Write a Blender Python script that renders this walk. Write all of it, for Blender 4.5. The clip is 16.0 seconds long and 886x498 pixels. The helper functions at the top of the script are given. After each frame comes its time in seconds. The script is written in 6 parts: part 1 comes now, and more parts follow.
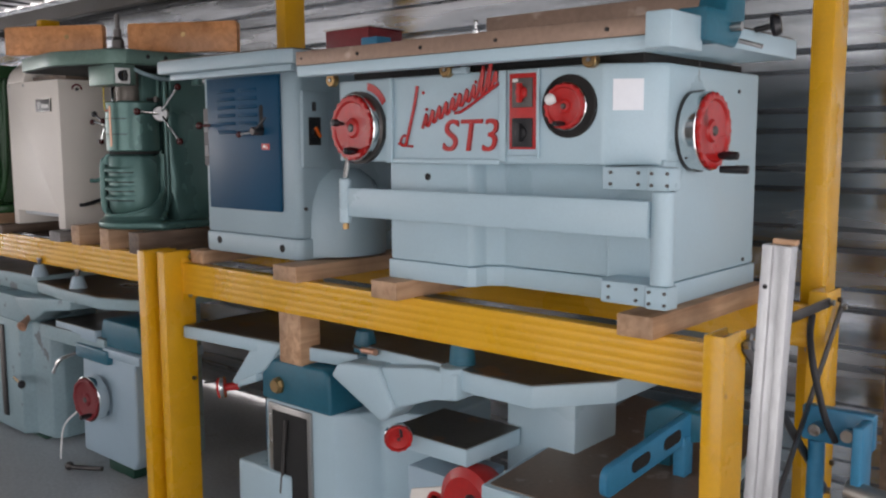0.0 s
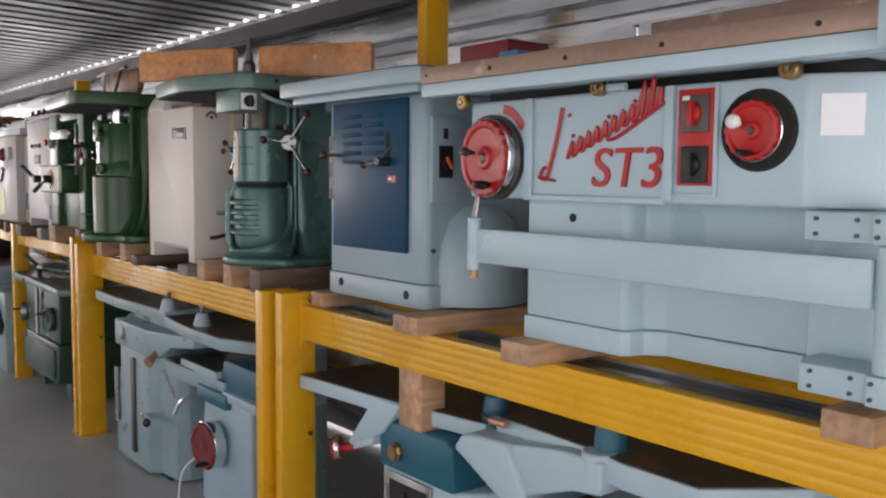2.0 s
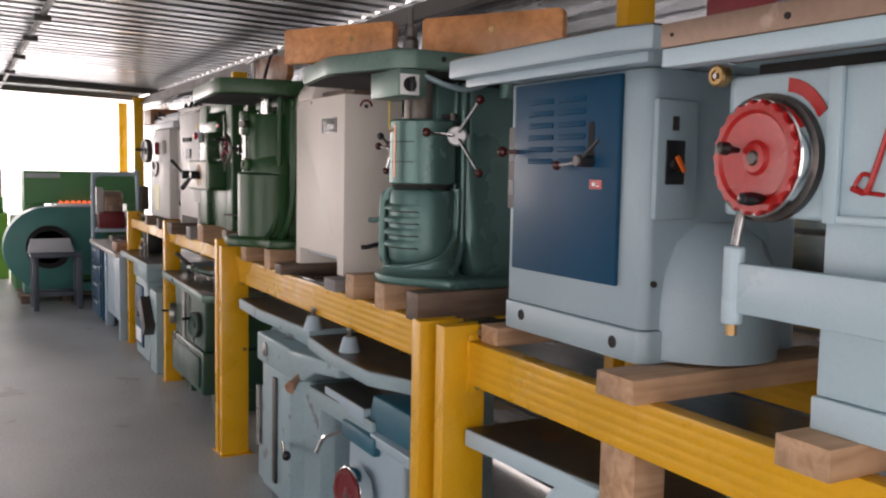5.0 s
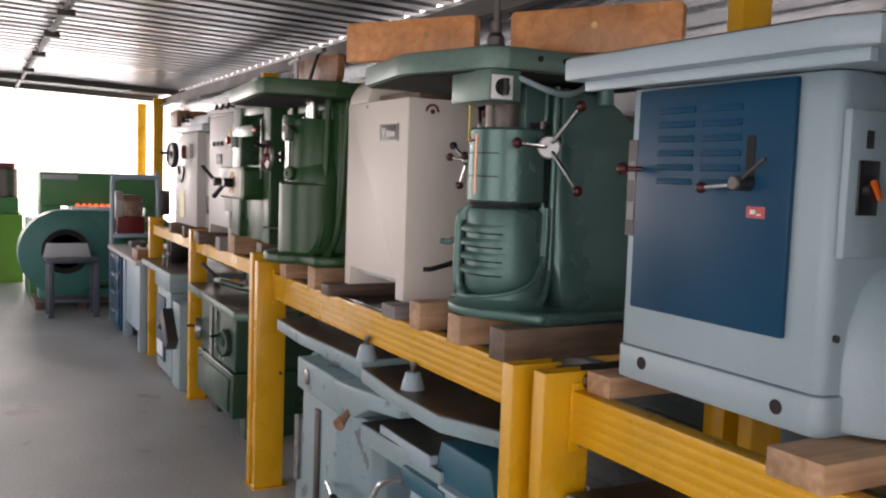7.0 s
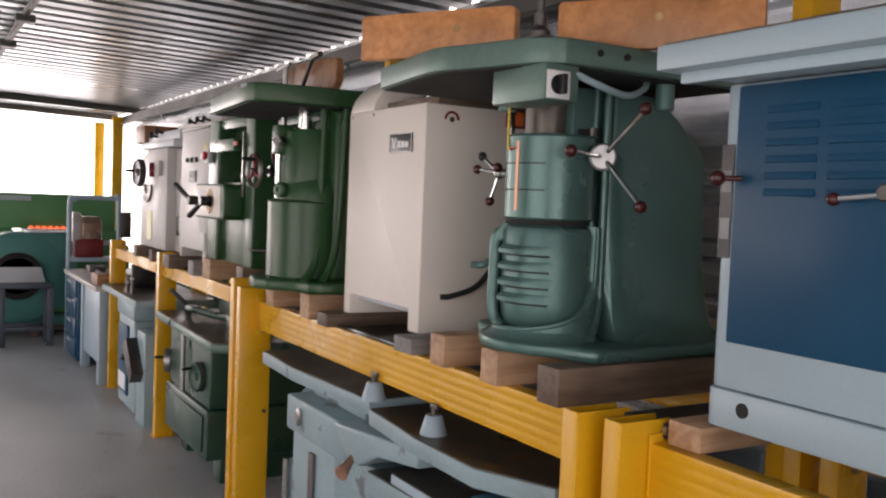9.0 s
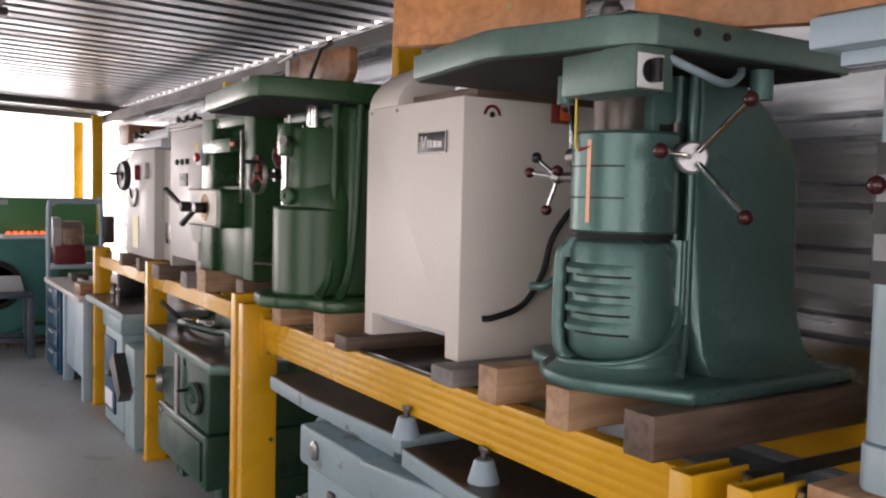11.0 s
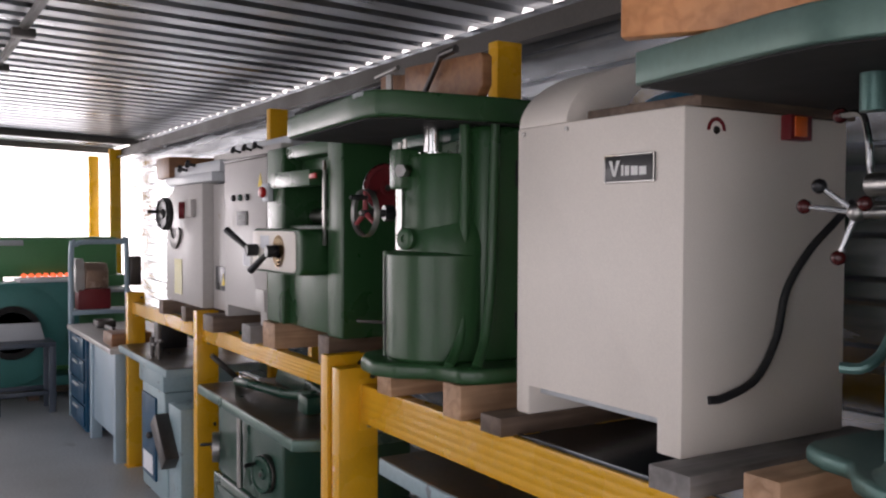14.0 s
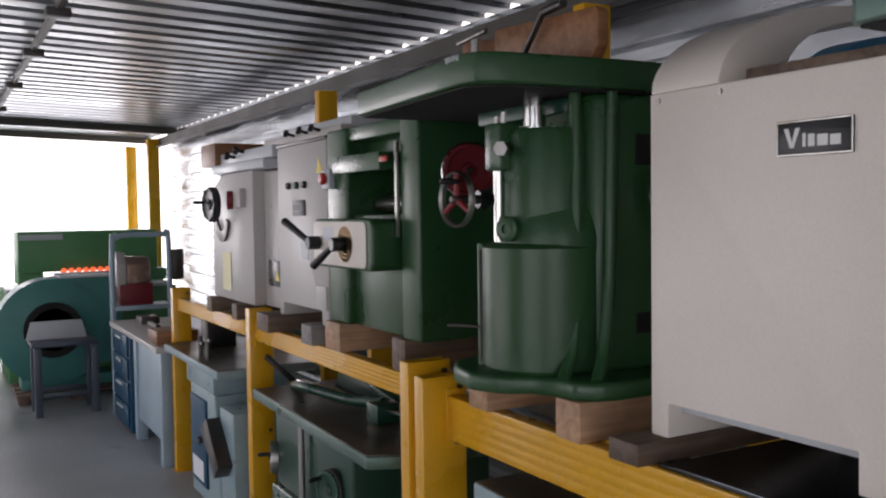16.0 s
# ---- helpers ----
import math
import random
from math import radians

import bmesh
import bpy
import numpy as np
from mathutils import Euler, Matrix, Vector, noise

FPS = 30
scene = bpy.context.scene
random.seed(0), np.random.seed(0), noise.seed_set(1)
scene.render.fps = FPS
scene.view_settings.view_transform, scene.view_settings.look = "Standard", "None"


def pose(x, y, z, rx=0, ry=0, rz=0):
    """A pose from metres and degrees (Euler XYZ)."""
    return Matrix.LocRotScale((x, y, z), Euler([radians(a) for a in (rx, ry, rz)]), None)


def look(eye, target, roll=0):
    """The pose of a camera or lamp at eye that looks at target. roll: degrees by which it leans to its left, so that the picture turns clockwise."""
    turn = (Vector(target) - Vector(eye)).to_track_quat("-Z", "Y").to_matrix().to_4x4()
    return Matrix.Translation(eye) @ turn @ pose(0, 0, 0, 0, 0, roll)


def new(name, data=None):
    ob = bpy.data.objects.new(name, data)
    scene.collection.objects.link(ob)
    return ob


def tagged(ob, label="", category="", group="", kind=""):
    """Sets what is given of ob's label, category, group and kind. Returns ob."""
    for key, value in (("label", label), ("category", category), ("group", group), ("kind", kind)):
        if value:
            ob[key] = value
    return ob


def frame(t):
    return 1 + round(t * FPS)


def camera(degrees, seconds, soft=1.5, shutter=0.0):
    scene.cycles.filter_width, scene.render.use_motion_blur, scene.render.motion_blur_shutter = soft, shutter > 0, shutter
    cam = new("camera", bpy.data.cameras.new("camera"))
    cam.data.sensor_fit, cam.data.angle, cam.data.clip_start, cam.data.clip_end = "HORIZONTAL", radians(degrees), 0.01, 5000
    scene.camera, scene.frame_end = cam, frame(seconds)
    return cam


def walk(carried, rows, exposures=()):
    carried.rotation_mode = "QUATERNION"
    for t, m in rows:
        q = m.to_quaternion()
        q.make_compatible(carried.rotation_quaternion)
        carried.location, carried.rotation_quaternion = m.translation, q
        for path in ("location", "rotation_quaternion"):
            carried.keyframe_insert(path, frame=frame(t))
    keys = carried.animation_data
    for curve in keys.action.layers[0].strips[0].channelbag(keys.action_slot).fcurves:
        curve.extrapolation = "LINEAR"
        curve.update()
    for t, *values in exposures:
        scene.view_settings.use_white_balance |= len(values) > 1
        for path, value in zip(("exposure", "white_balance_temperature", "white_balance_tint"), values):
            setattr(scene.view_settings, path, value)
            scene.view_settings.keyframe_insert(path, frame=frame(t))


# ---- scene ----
cam = camera(53.0, 16.0, 2.2)
PATH = [
    (0, (3.324, -2.131, 1.656), (1.861, -0.456, 1.388), -0.2),
    (0.5, (3.254, -2.044, 1.661), (1.729, -0.427, 1.388), -0.3),
    (1, (3.202, -1.9, 1.646), (1.552, -0.402, 1.416), 0.5),
    (1.5, (3.136, -1.807, 1.649), (1.428, -0.372, 1.445), 0.2),
    (2, (3.017, -1.73, 1.65), (1.273, -0.337, 1.468), 0.5),
    (2.5, (2.905, -1.673, 1.654), (1.1, -0.36, 1.477), -0.1),
    (3, (2.815, -1.588, 1.653), (0.961, -0.34, 1.495), 0.7),
    (3.5, (2.735, -1.503, 1.644), (0.834, -0.321, 1.534), 2.6),
    (4, (2.625, -1.457, 1.648), (0.7, -0.327, 1.465), 2.9),
    (4.2, (2.558, -1.428, 1.65), (0.617, -0.327, 1.458), 1.9),
    (6.5, (1.947, -1.375, 1.706), (-0.018, -0.318, 1.502), 0.9),
    (7, (1.829, -1.4, 1.695), (-0.14, -0.348, 1.51), 2.0),
    (7.5, (1.735, -1.41, 1.673), (-0.245, -0.375, 1.518), 2.1),
    (8, (1.606, -1.366, 1.66), (-0.374, -0.327, 1.527), 3.3),
    (8.5, (1.486, -1.415, 1.646), (-0.454, -0.301, 1.529), 3.4),
    (10.8, (1.008, -1.346, 1.69), (-0.893, -0.167, 1.562), 1.2),
    (11, (0.951, -1.353, 1.69), (-0.945, -0.168, 1.559), 1.4),
    (11.5, (0.786, -1.399, 1.693), (-1.127, -0.252, 1.487), 1.0),
    (12, (0.638, -1.375, 1.692), (-1.247, -0.192, 1.438), 1.7),
    (12.5, (0.523, -1.338, 1.709), (-1.376, -0.162, 1.548), 1.7),
    (13, (0.431, -1.342, 1.72), (-1.474, -0.17, 1.607), 1.7),
    (13.5, (0.282, -1.392, 1.724), (-1.625, -0.217, 1.697), 0.3),
    (14, (0.155, -1.41, 1.723), (-1.747, -0.227, 1.661), 0.2),
    (14.5, (0.044, -1.371, 1.73), (-1.892, -0.243, 1.702), 0.1),
    (15, (-0.043, -1.34, 1.738), (-1.988, -0.231, 1.708), 0.2),
    (15.5, (-0.146, -1.331, 1.73), (-2.096, -0.233, 1.625), 0.2),
    (16, (-0.289, -1.365, 1.729), (-2.231, -0.253, 1.632), -0.8),
]
walk(cam, [(t, look(eye, target, roll)) for t, eye, target, roll in PATH],
     [(0, -0.82, 6800, 19), (4, -0.66, 7200, 23), (7, -0.58, 7250, 24), (11, -0.45, 7150, 25), (12.5, -0.52, 6900, 24), (13.5, -0.66, 6800, 24), (16, -0.98, 6600, 21)])

# ---- light ----
world = bpy.data.worlds.new("world")
scene.world = world
world.use_nodes = True
wn = world.node_tree.nodes
sky = wn.new("ShaderNodeTexSky")
sky.sky_type, sky.sun_disc = "NISHITA", False
sky.sun_elevation, sky.sun_rotation = radians(48), radians(200)
wn["Background"].inputs["Strength"].default_value = 0.10
world.node_tree.links.new(sky.outputs[0], wn["Background"].inputs["Color"])


def area_lamp(name, place, target, width, height, watts, colour=(1, 1, 1)):
    data = bpy.data.lights.new(name, "AREA")
    data.shape, data.size, data.size_y, data.energy, data.color = "RECTANGLE", width, height, watts, colour
    ob = new(name, data)
    ob.matrix_world = look(place, target)
    return tagged(ob, kind="structure")


sun_data = bpy.data.lights.new("sun", "SUN")
sun_data.energy, sun_data.angle, sun_data.color = 3.0, radians(0.6), (1.0, 0.95, 0.88)
sun = new("sun", sun_data)
sun.matrix_world = look((-6, 8, 12), (-9, 4, 0))
area_lamp("daylight_far_opening", (-13.6, -2.2, 1.5), (0, -1.2, 1.3), 6.4, 2.3, 250, (0.93, 0.97, 1.0))
area_lamp("daylight_side_door", (2.0, -5.9, 1.5), (1.6, 0, 1.2), 5.0, 2.5, 165, (0.93, 0.97, 1.0))
area_lamp("daylight_side_opening", (-5.6, -5.9, 1.5), (-3.6, -0.5, 1.2), 5.4, 2.4, 160, (0.97, 0.98, 1.0))
area_lamp("daylight_near_opening", (5.2, -1.5, 1.5), (0, -0.6, 1.2), 4.4, 2.4, 135, (0.95, 0.97, 1.0))

# ---- materials ----
def make_material(name, base, rough=0.5, metal=0.0, vary=0.12, grain=60.0, blotch=3.0, bump=0.05, second=None, second_amount=0.0,
                  coat=0.0, stretch=(1, 1, 1), rough_vary=0.12):
    """A painted, cast or sawn surface: blotches and fine grain in colour and roughness, fine relief."""
    mat = bpy.data.materials.new(name)
    mat.use_nodes = True
    tree = mat.node_tree
    n, l = tree.nodes, tree.links
    b = n["Principled BSDF"]
    mapping = n.new("ShaderNodeMapping")
    mapping.inputs["Scale"].default_value = stretch
    geo = n.new("ShaderNodeNewGeometry")
    l.new(geo.outputs["Position"], mapping.inputs["Vector"])
    big, small = n.new("ShaderNodeTexNoise"), n.new("ShaderNodeTexNoise")
    big.inputs["Scale"].default_value, big.inputs["Detail"].default_value = blotch, 5
    small.inputs["Scale"].default_value, small.inputs["Detail"].default_value = grain, 3
    for k in (big, small):
        l.new(mapping.outputs[0], k.inputs["Vector"])
    mix = n.new("ShaderNodeMix")
    mix.data_type, mix.blend_type = "RGBA", "MULTIPLY"
    mix.inputs[0].default_value = 1.0
    ramp = n.new("ShaderNodeMapRange")
    ramp.inputs["From Min"].default_value, ramp.inputs["From Max"].default_value = 0.3, 0.7
    ramp.inputs["To Min"].default_value, ramp.inputs["To Max"].default_value = 1 - vary, 1 + vary * 0.4
    l.new(big.outputs[0], ramp.inputs["Value"])
    ramp2 = n.new("ShaderNodeMapRange")
    ramp2.inputs["From Min"].default_value, ramp2.inputs["From Max"].default_value = 0.3, 0.7
    ramp2.inputs["To Min"].default_value, ramp2.inputs["To Max"].default_value = 1 - vary * 0.5, 1 + vary * 0.3
    l.new(small.outputs[0], ramp2.inputs["Value"])
    both = n.new("ShaderNodeMath")
    both.operation = "MULTIPLY"
    l.new(ramp.outputs[0], both.inputs[0])
    l.new(ramp2.outputs[0], both.inputs[1])
    colour = n.new("ShaderNodeRGB")
    colour.outputs[0].default_value = (*base, 1)
    src = colour.outputs[0]
    if second:
        wear = n.new("ShaderNodeTexNoise")
        wear.inputs["Scale"].default_value, wear.inputs["Detail"].default_value = blotch * 2.7, 8
        l.new(mapping.outputs[0], wear.inputs["Vector"])
        wr = n.new("ShaderNodeMapRange")
        wr.inputs["From Min"].default_value, wr.inputs["From Max"].default_value = 0.66 - second_amount, 0.70 - second_amount
        l.new(wear.outputs[0], wr.inputs["Value"])
        wm = n.new("ShaderNodeMix")
        wm.data_type = "RGBA"
        wm.inputs[7].default_value = (*second, 1)
        l.new(wr.outputs[0], wm.inputs[0])
        l.new(src, wm.inputs[6])
        src = wm.outputs[2]
    l.new(src, mix.inputs[6])
    l.new(both.outputs[0], mix.inputs[7])
    l.new(mix.outputs[2], b.inputs["Base Color"])
    rr = n.new("ShaderNodeMapRange")
    rr.inputs["From Min"].default_value, rr.inputs["From Max"].default_value = 0.3, 0.7
    rr.inputs["To Min"].default_value, rr.inputs["To Max"].default_value = max(0.03, rough - rough_vary), min(1, rough + rough_vary)
    l.new(big.outputs[0], rr.inputs["Value"])
    l.new(rr.outputs[0], b.inputs["Roughness"])
    b.inputs["Metallic"].default_value = metal
    b.inputs["Coat Weight"].default_value = coat
    if bump:
        bp = n.new("ShaderNodeBump")
        bp.inputs["Strength"].default_value, bp.inputs["Distance"].default_value = bump, 0.01
        l.new(small.outputs[0], bp.inputs["Height"])
        l.new(bp.outputs[0], b.inputs["Normal"])
    return mat


M = {}
M["yellow"] = make_material("yellow_rack_paint", (0.80, 0.41, 0.010), 0.30, vary=0.09, grain=90, second=(0.45, 0.20, 0.03), second_amount=-0.09, bump=0.02)
M["yellow_dark"] = make_material("post_cavity", (0.12, 0.06, 0.015), 0.7)
M["pale_blue"] = make_material("pale_blue_enamel", (0.436, 0.585, 0.646), 0.36, vary=0.06, grain=180, bump=0.06)
M["grey_blue"] = make_material("grey_blue_enamel", (0.35, 0.47, 0.545), 0.4, vary=0.08, grain=150, bump=0.05)
M["blue_grey_body"] = make_material("blue_grey_enamel", (0.355, 0.470, 0.517), 0.36, vary=0.07, grain=150, bump=0.05)
M["old_grey_blue"] = make_material("old_grey_blue_enamel", (0.29, 0.41, 0.44), 0.45, vary=0.15, second=(0.16, 0.19, 0.2), second_amount=0.03)
M["deep_blue"] = make_material("deep_blue_enamel", (0.003, 0.063, 0.130), 0.42, vary=0.12, grain=120, bump=0.03)
M["deep_blue"].node_tree.nodes["Principled BSDF"].inputs["Specular IOR Level"].default_value = 0.25
M["teal"] = make_material("teal_enamel", (0.010, 0.125, 0.185), 0.4, vary=0.15, bump=0.05)
M["mid_blue"] = make_material("mid_blue_enamel", (0.03, 0.22, 0.38), 0.4, vary=0.15, bump=0.05)
M["red"] = make_material("red_enamel", (0.50, 0.016, 0.014), 0.32, vary=0.2, bump=0.03, second=(0.25, 0.02, 0.015), second_amount=-0.03)
M["dark_red"] = make_material("dark_red_paint", (0.20, 0.015, 0.02), 0.45, vary=0.2)
M["sea_green"] = make_material("sea_green_hammer_enamel", (0.090, 0.190, 0.172), 0.34, 0.38, vary=0.18, grain=170, bump=0.12, coat=0.12)
M["pale_green"] = make_material("pale_green_enamel", (0.110, 0.190, 0.160), 0.34, 0.3, vary=0.18, second=(0.30, 0.31, 0.27), second_amount=-0.05)
M["dark_green"] = make_material("bottle_green_enamel", (0.022, 0.082, 0.028), 0.34, vary=0.18, grain=150, bump=0.10, coat=0.05, second=(0.10, 0.15, 0.10), second_amount=-0.08)
M["deep_green"] = make_material("deep_green_enamel", (0.013, 0.062, 0.040), 0.35, vary=0.15, bump=0.06)
M["far_green"] = make_material("machine_green_enamel", (0.090, 0.286, 0.110), 0.42, vary=0.12)
M["lime"] = make_material("lime_green_enamel", (0.22, 0.42, 0.08), 0.45, vary=0.12)
M["blower_green"] = make_material("blue_green_enamel", (0.06, 0.24, 0.22), 0.4, vary=0.12)
M["cream"] = make_material("cream_textured_enamel", (0.86, 0.795, 0.715), 0.40, vary=0.09, grain=260, blotch=2.0, bump=0.04, second=(0.6, 0.53, 0.45), second_amount=-0.07)
M["white"] = make_material("white_enamel", (0.52, 0.495, 0.47), 0.42, vary=0.08, second=(0.42, 0.38, 0.32), second_amount=-0.04)
M["light_grey"] = make_material("light_grey_enamel", (0.55, 0.58, 0.6), 0.45, vary=0.08)
M["paper"] = make_material("paper", (0.85, 0.87, 0.9), 0.7, vary=0.03, bump=0)
M["black"] = make_material("black_plastic", (0.012, 0.012, 0.014), 0.35, vary=0.2, bump=0.02)
M["rubber"] = make_material("black_rubber", (0.02, 0.02, 0.022), 0.6, vary=0.2)
# Near-black; also painted as shade in gaps, recesses and under tables.
M["dark"] = make_material("dark_parts_and_shade", (0.015, 0.014, 0.013), 0.8)
M["bakelite"] = make_material("dark_red_bakelite", (0.07, 0.010, 0.010), 0.22, vary=0.2, bump=0)
M["chrome"] = make_material("polished_steel", (0.75, 0.75, 0.74), 0.14, 1.0, vary=0.06, bump=0.01, rough_vary=0.05)
M["steel"] = make_material("bare_steel", (0.45, 0.44, 0.42), 0.36, 1.0, vary=0.15, second=(0.22, 0.17, 0.13), second_amount=0.02)
M["dark_steel"] = make_material("dark_steel", (0.13, 0.12, 0.115), 0.42, 0.9, vary=0.25)
M["gloss_steel"] = make_material("dark_glossy_steel", (0.10, 0.11, 0.12), 0.16, 0.9, vary=0.2, rough_vary=0.06)
M["cast"] = make_material("oiled_cast_iron", (0.13, 0.115, 0.10), 0.38, 0.6, vary=0.25, second=(0.22, 0.13, 0.08), second_amount=0.03)
M["rust_strip"] = make_material("browned_steel_strip", (0.30, 0.20, 0.145), 0.45, 0.45, vary=0.2, second=(0.45, 0.33, 0.26), second_amount=0.04)
M["brass"] = make_material("worn_brass", (0.42, 0.27, 0.12), 0.35, 0.9, vary=0.2)
M["copper"] = make_material("copper_pin", (0.55, 0.30, 0.20), 0.35, 0.6, vary=0.1)
M["aluminium"] = make_material("aluminium_profile", (0.60, 0.60, 0.60), 0.42, 0.7, vary=0.2, second=(0.4, 0.38, 0.35), second_amount=-0.03, stretch=(1, 1, 0.3))
M["concrete"] = make_material("concrete_floor", (0.50, 0.525, 0.535), 0.42, vary=0.3, grain=55, blotch=0.9, bump=0.2, second=(0.38, 0.39, 0.39), second_amount=0.0)
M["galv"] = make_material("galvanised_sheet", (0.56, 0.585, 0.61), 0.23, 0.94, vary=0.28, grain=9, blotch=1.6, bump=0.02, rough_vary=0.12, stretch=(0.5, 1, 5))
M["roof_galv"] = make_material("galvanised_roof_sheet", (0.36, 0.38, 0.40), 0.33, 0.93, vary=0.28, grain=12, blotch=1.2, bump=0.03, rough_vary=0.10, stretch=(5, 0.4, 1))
M["roof_steel"] = make_material("grey_roof_steel", (0.085, 0.078, 0.07), 0.55, 0.3, vary=0.2)
M["slate"] = make_material("slate_blue_enamel", (0.075, 0.095, 0.125), 0.42, vary=0.2, second=(0.2, 0.2, 0.2), second_amount=-0.05)
M["plaster"] = make_material("grey_plaster", (0.45, 0.44, 0.42), 0.85, vary=0.1, bump=0.2)
M["ground"] = make_material("pale_gravel", (0.48, 0.46, 0.42), 0.9, vary=0.2, grain=40, bump=0.3)
M["orange"] = make_material("orange_plastic", (0.9, 0.16, 0.02), 0.35, bump=0)
M["yellow_sign"] = make_material("yellow_label", (0.85, 0.62, 0.05), 0.5, bump=0)
M["pale_yellow"] = make_material("pale_yellow_label", (0.72, 0.66, 0.30), 0.5, bump=0)
M["letter_white"] = make_material("white_lettering", (0.8, 0.8, 0.78), 0.5, vary=0.04, bump=0)
M["grey_bar"] = make_material("grey_print", (0.3, 0.3, 0.3), 0.6, bump=0)


def wood_material(name, base, dark, rough=0.6):
    """Sawn softwood: long grain lines along the object's longest side, colour differing from piece to piece."""
    mat = bpy.data.materials.new(name)
    mat.use_nodes = True
    n, l = mat.node_tree.nodes, mat.node_tree.links
    b = n["Principled BSDF"]
    coord, mapping = n.new("ShaderNodeTexCoord"), n.new("ShaderNodeMapping")
    mapping.inputs["Scale"].default_value = (14, 1.1, 14)
    info = n.new("ShaderNodeObjectInfo")
    add = n.new("ShaderNodeVectorMath")
    l.new(coord.outputs["Object"], add.inputs[0])
    l.new(info.outputs["Random"], add.inputs[1])
    l.new(add.outputs[0], mapping.inputs["Vector"])
    wave = n.new("ShaderNodeTexNoise")
    wave.inputs["Scale"].default_value, wave.inputs["Detail"].default_value, wave.inputs["Distortion"].default_value = 2.5, 6, 0.6
    l.new(mapping.outputs[0], wave.inputs["Vector"])
    ramp = n.new("ShaderNodeValToRGB")
    ramp.color_ramp.elements[0].position, ramp.color_ramp.elements[0].color = 0.3, (*dark, 1)
    ramp.color_ramp.elements[1].position, ramp.color_ramp.elements[1].color = 0.62, (*base, 1)
    l.new(wave.outputs[0], ramp.inputs[0])
    stain = n.new("ShaderNodeTexNoise")
    stain.inputs["Scale"].default_value, stain.inputs["Detail"].default_value = 5, 6
    l.new(add.outputs[0], stain.inputs["Vector"])
    sr = n.new("ShaderNodeMapRange")
    sr.inputs["From Min"].default_value, sr.inputs["From Max"].default_value = 0.35, 0.7
    sr.inputs["To Min"].default_value, sr.inputs["To Max"].default_value = 1.1, 0.62
    l.new(stain.outputs[0], sr.inputs["Value"])
    hv = n.new("ShaderNodeHueSaturation")
    l.new(ramp.outputs[0], hv.inputs["Color"])
    l.new(sr.outputs[0], hv.inputs["Value"])
    l.new(hv.outputs[0], b.inputs["Base Color"])
    b.inputs["Roughness"].default_value = rough
    bp = n.new("ShaderNodeBump")
    bp.inputs["Strength"].default_value, bp.inputs["Distance"].default_value = 0.25, 0.004
    l.new(wave.outputs[0], bp.inputs["Height"])
    l.new(bp.outputs[0], b.inputs["Normal"])
    return mat


M["pine"] = wood_material("sawn_pine", (0.60, 0.37, 0.22), (0.40, 0.22, 0.115))
M["orange_wood"] = wood_material("varnished_fence_wood", (0.72, 0.32, 0.125), (0.56, 0.22, 0.07), 0.42)
M["old_wood"] = wood_material("old_brown_timber", (0.20, 0.135, 0.095), (0.10, 0.065, 0.045))
M["brown_board"] = wood_material("brown_hardwood_fence", (0.33, 0.15, 0.06), (0.2, 0.08, 0.03), 0.45)
M["grey_wood"] = wood_material("grey_weathered_timber", (0.30, 0.28, 0.27), (0.2, 0.185, 0.175))


def glow_material(name, colour, strength):
    mat = bpy.data.materials.new(name)
    mat.use_nodes = True
    b = mat.node_tree.nodes["Principled BSDF"]
    b.inputs["Base Color"].default_value = (*colour, 1)
    b.inputs["Emission Color"].default_value = (*colour, 1)
    b.inputs["Emission Strength"].default_value = strength
    return mat


M["lamp_red"] = glow_material("red_orange_lamp", (1.0, 0.16, 0.06), 2.2)


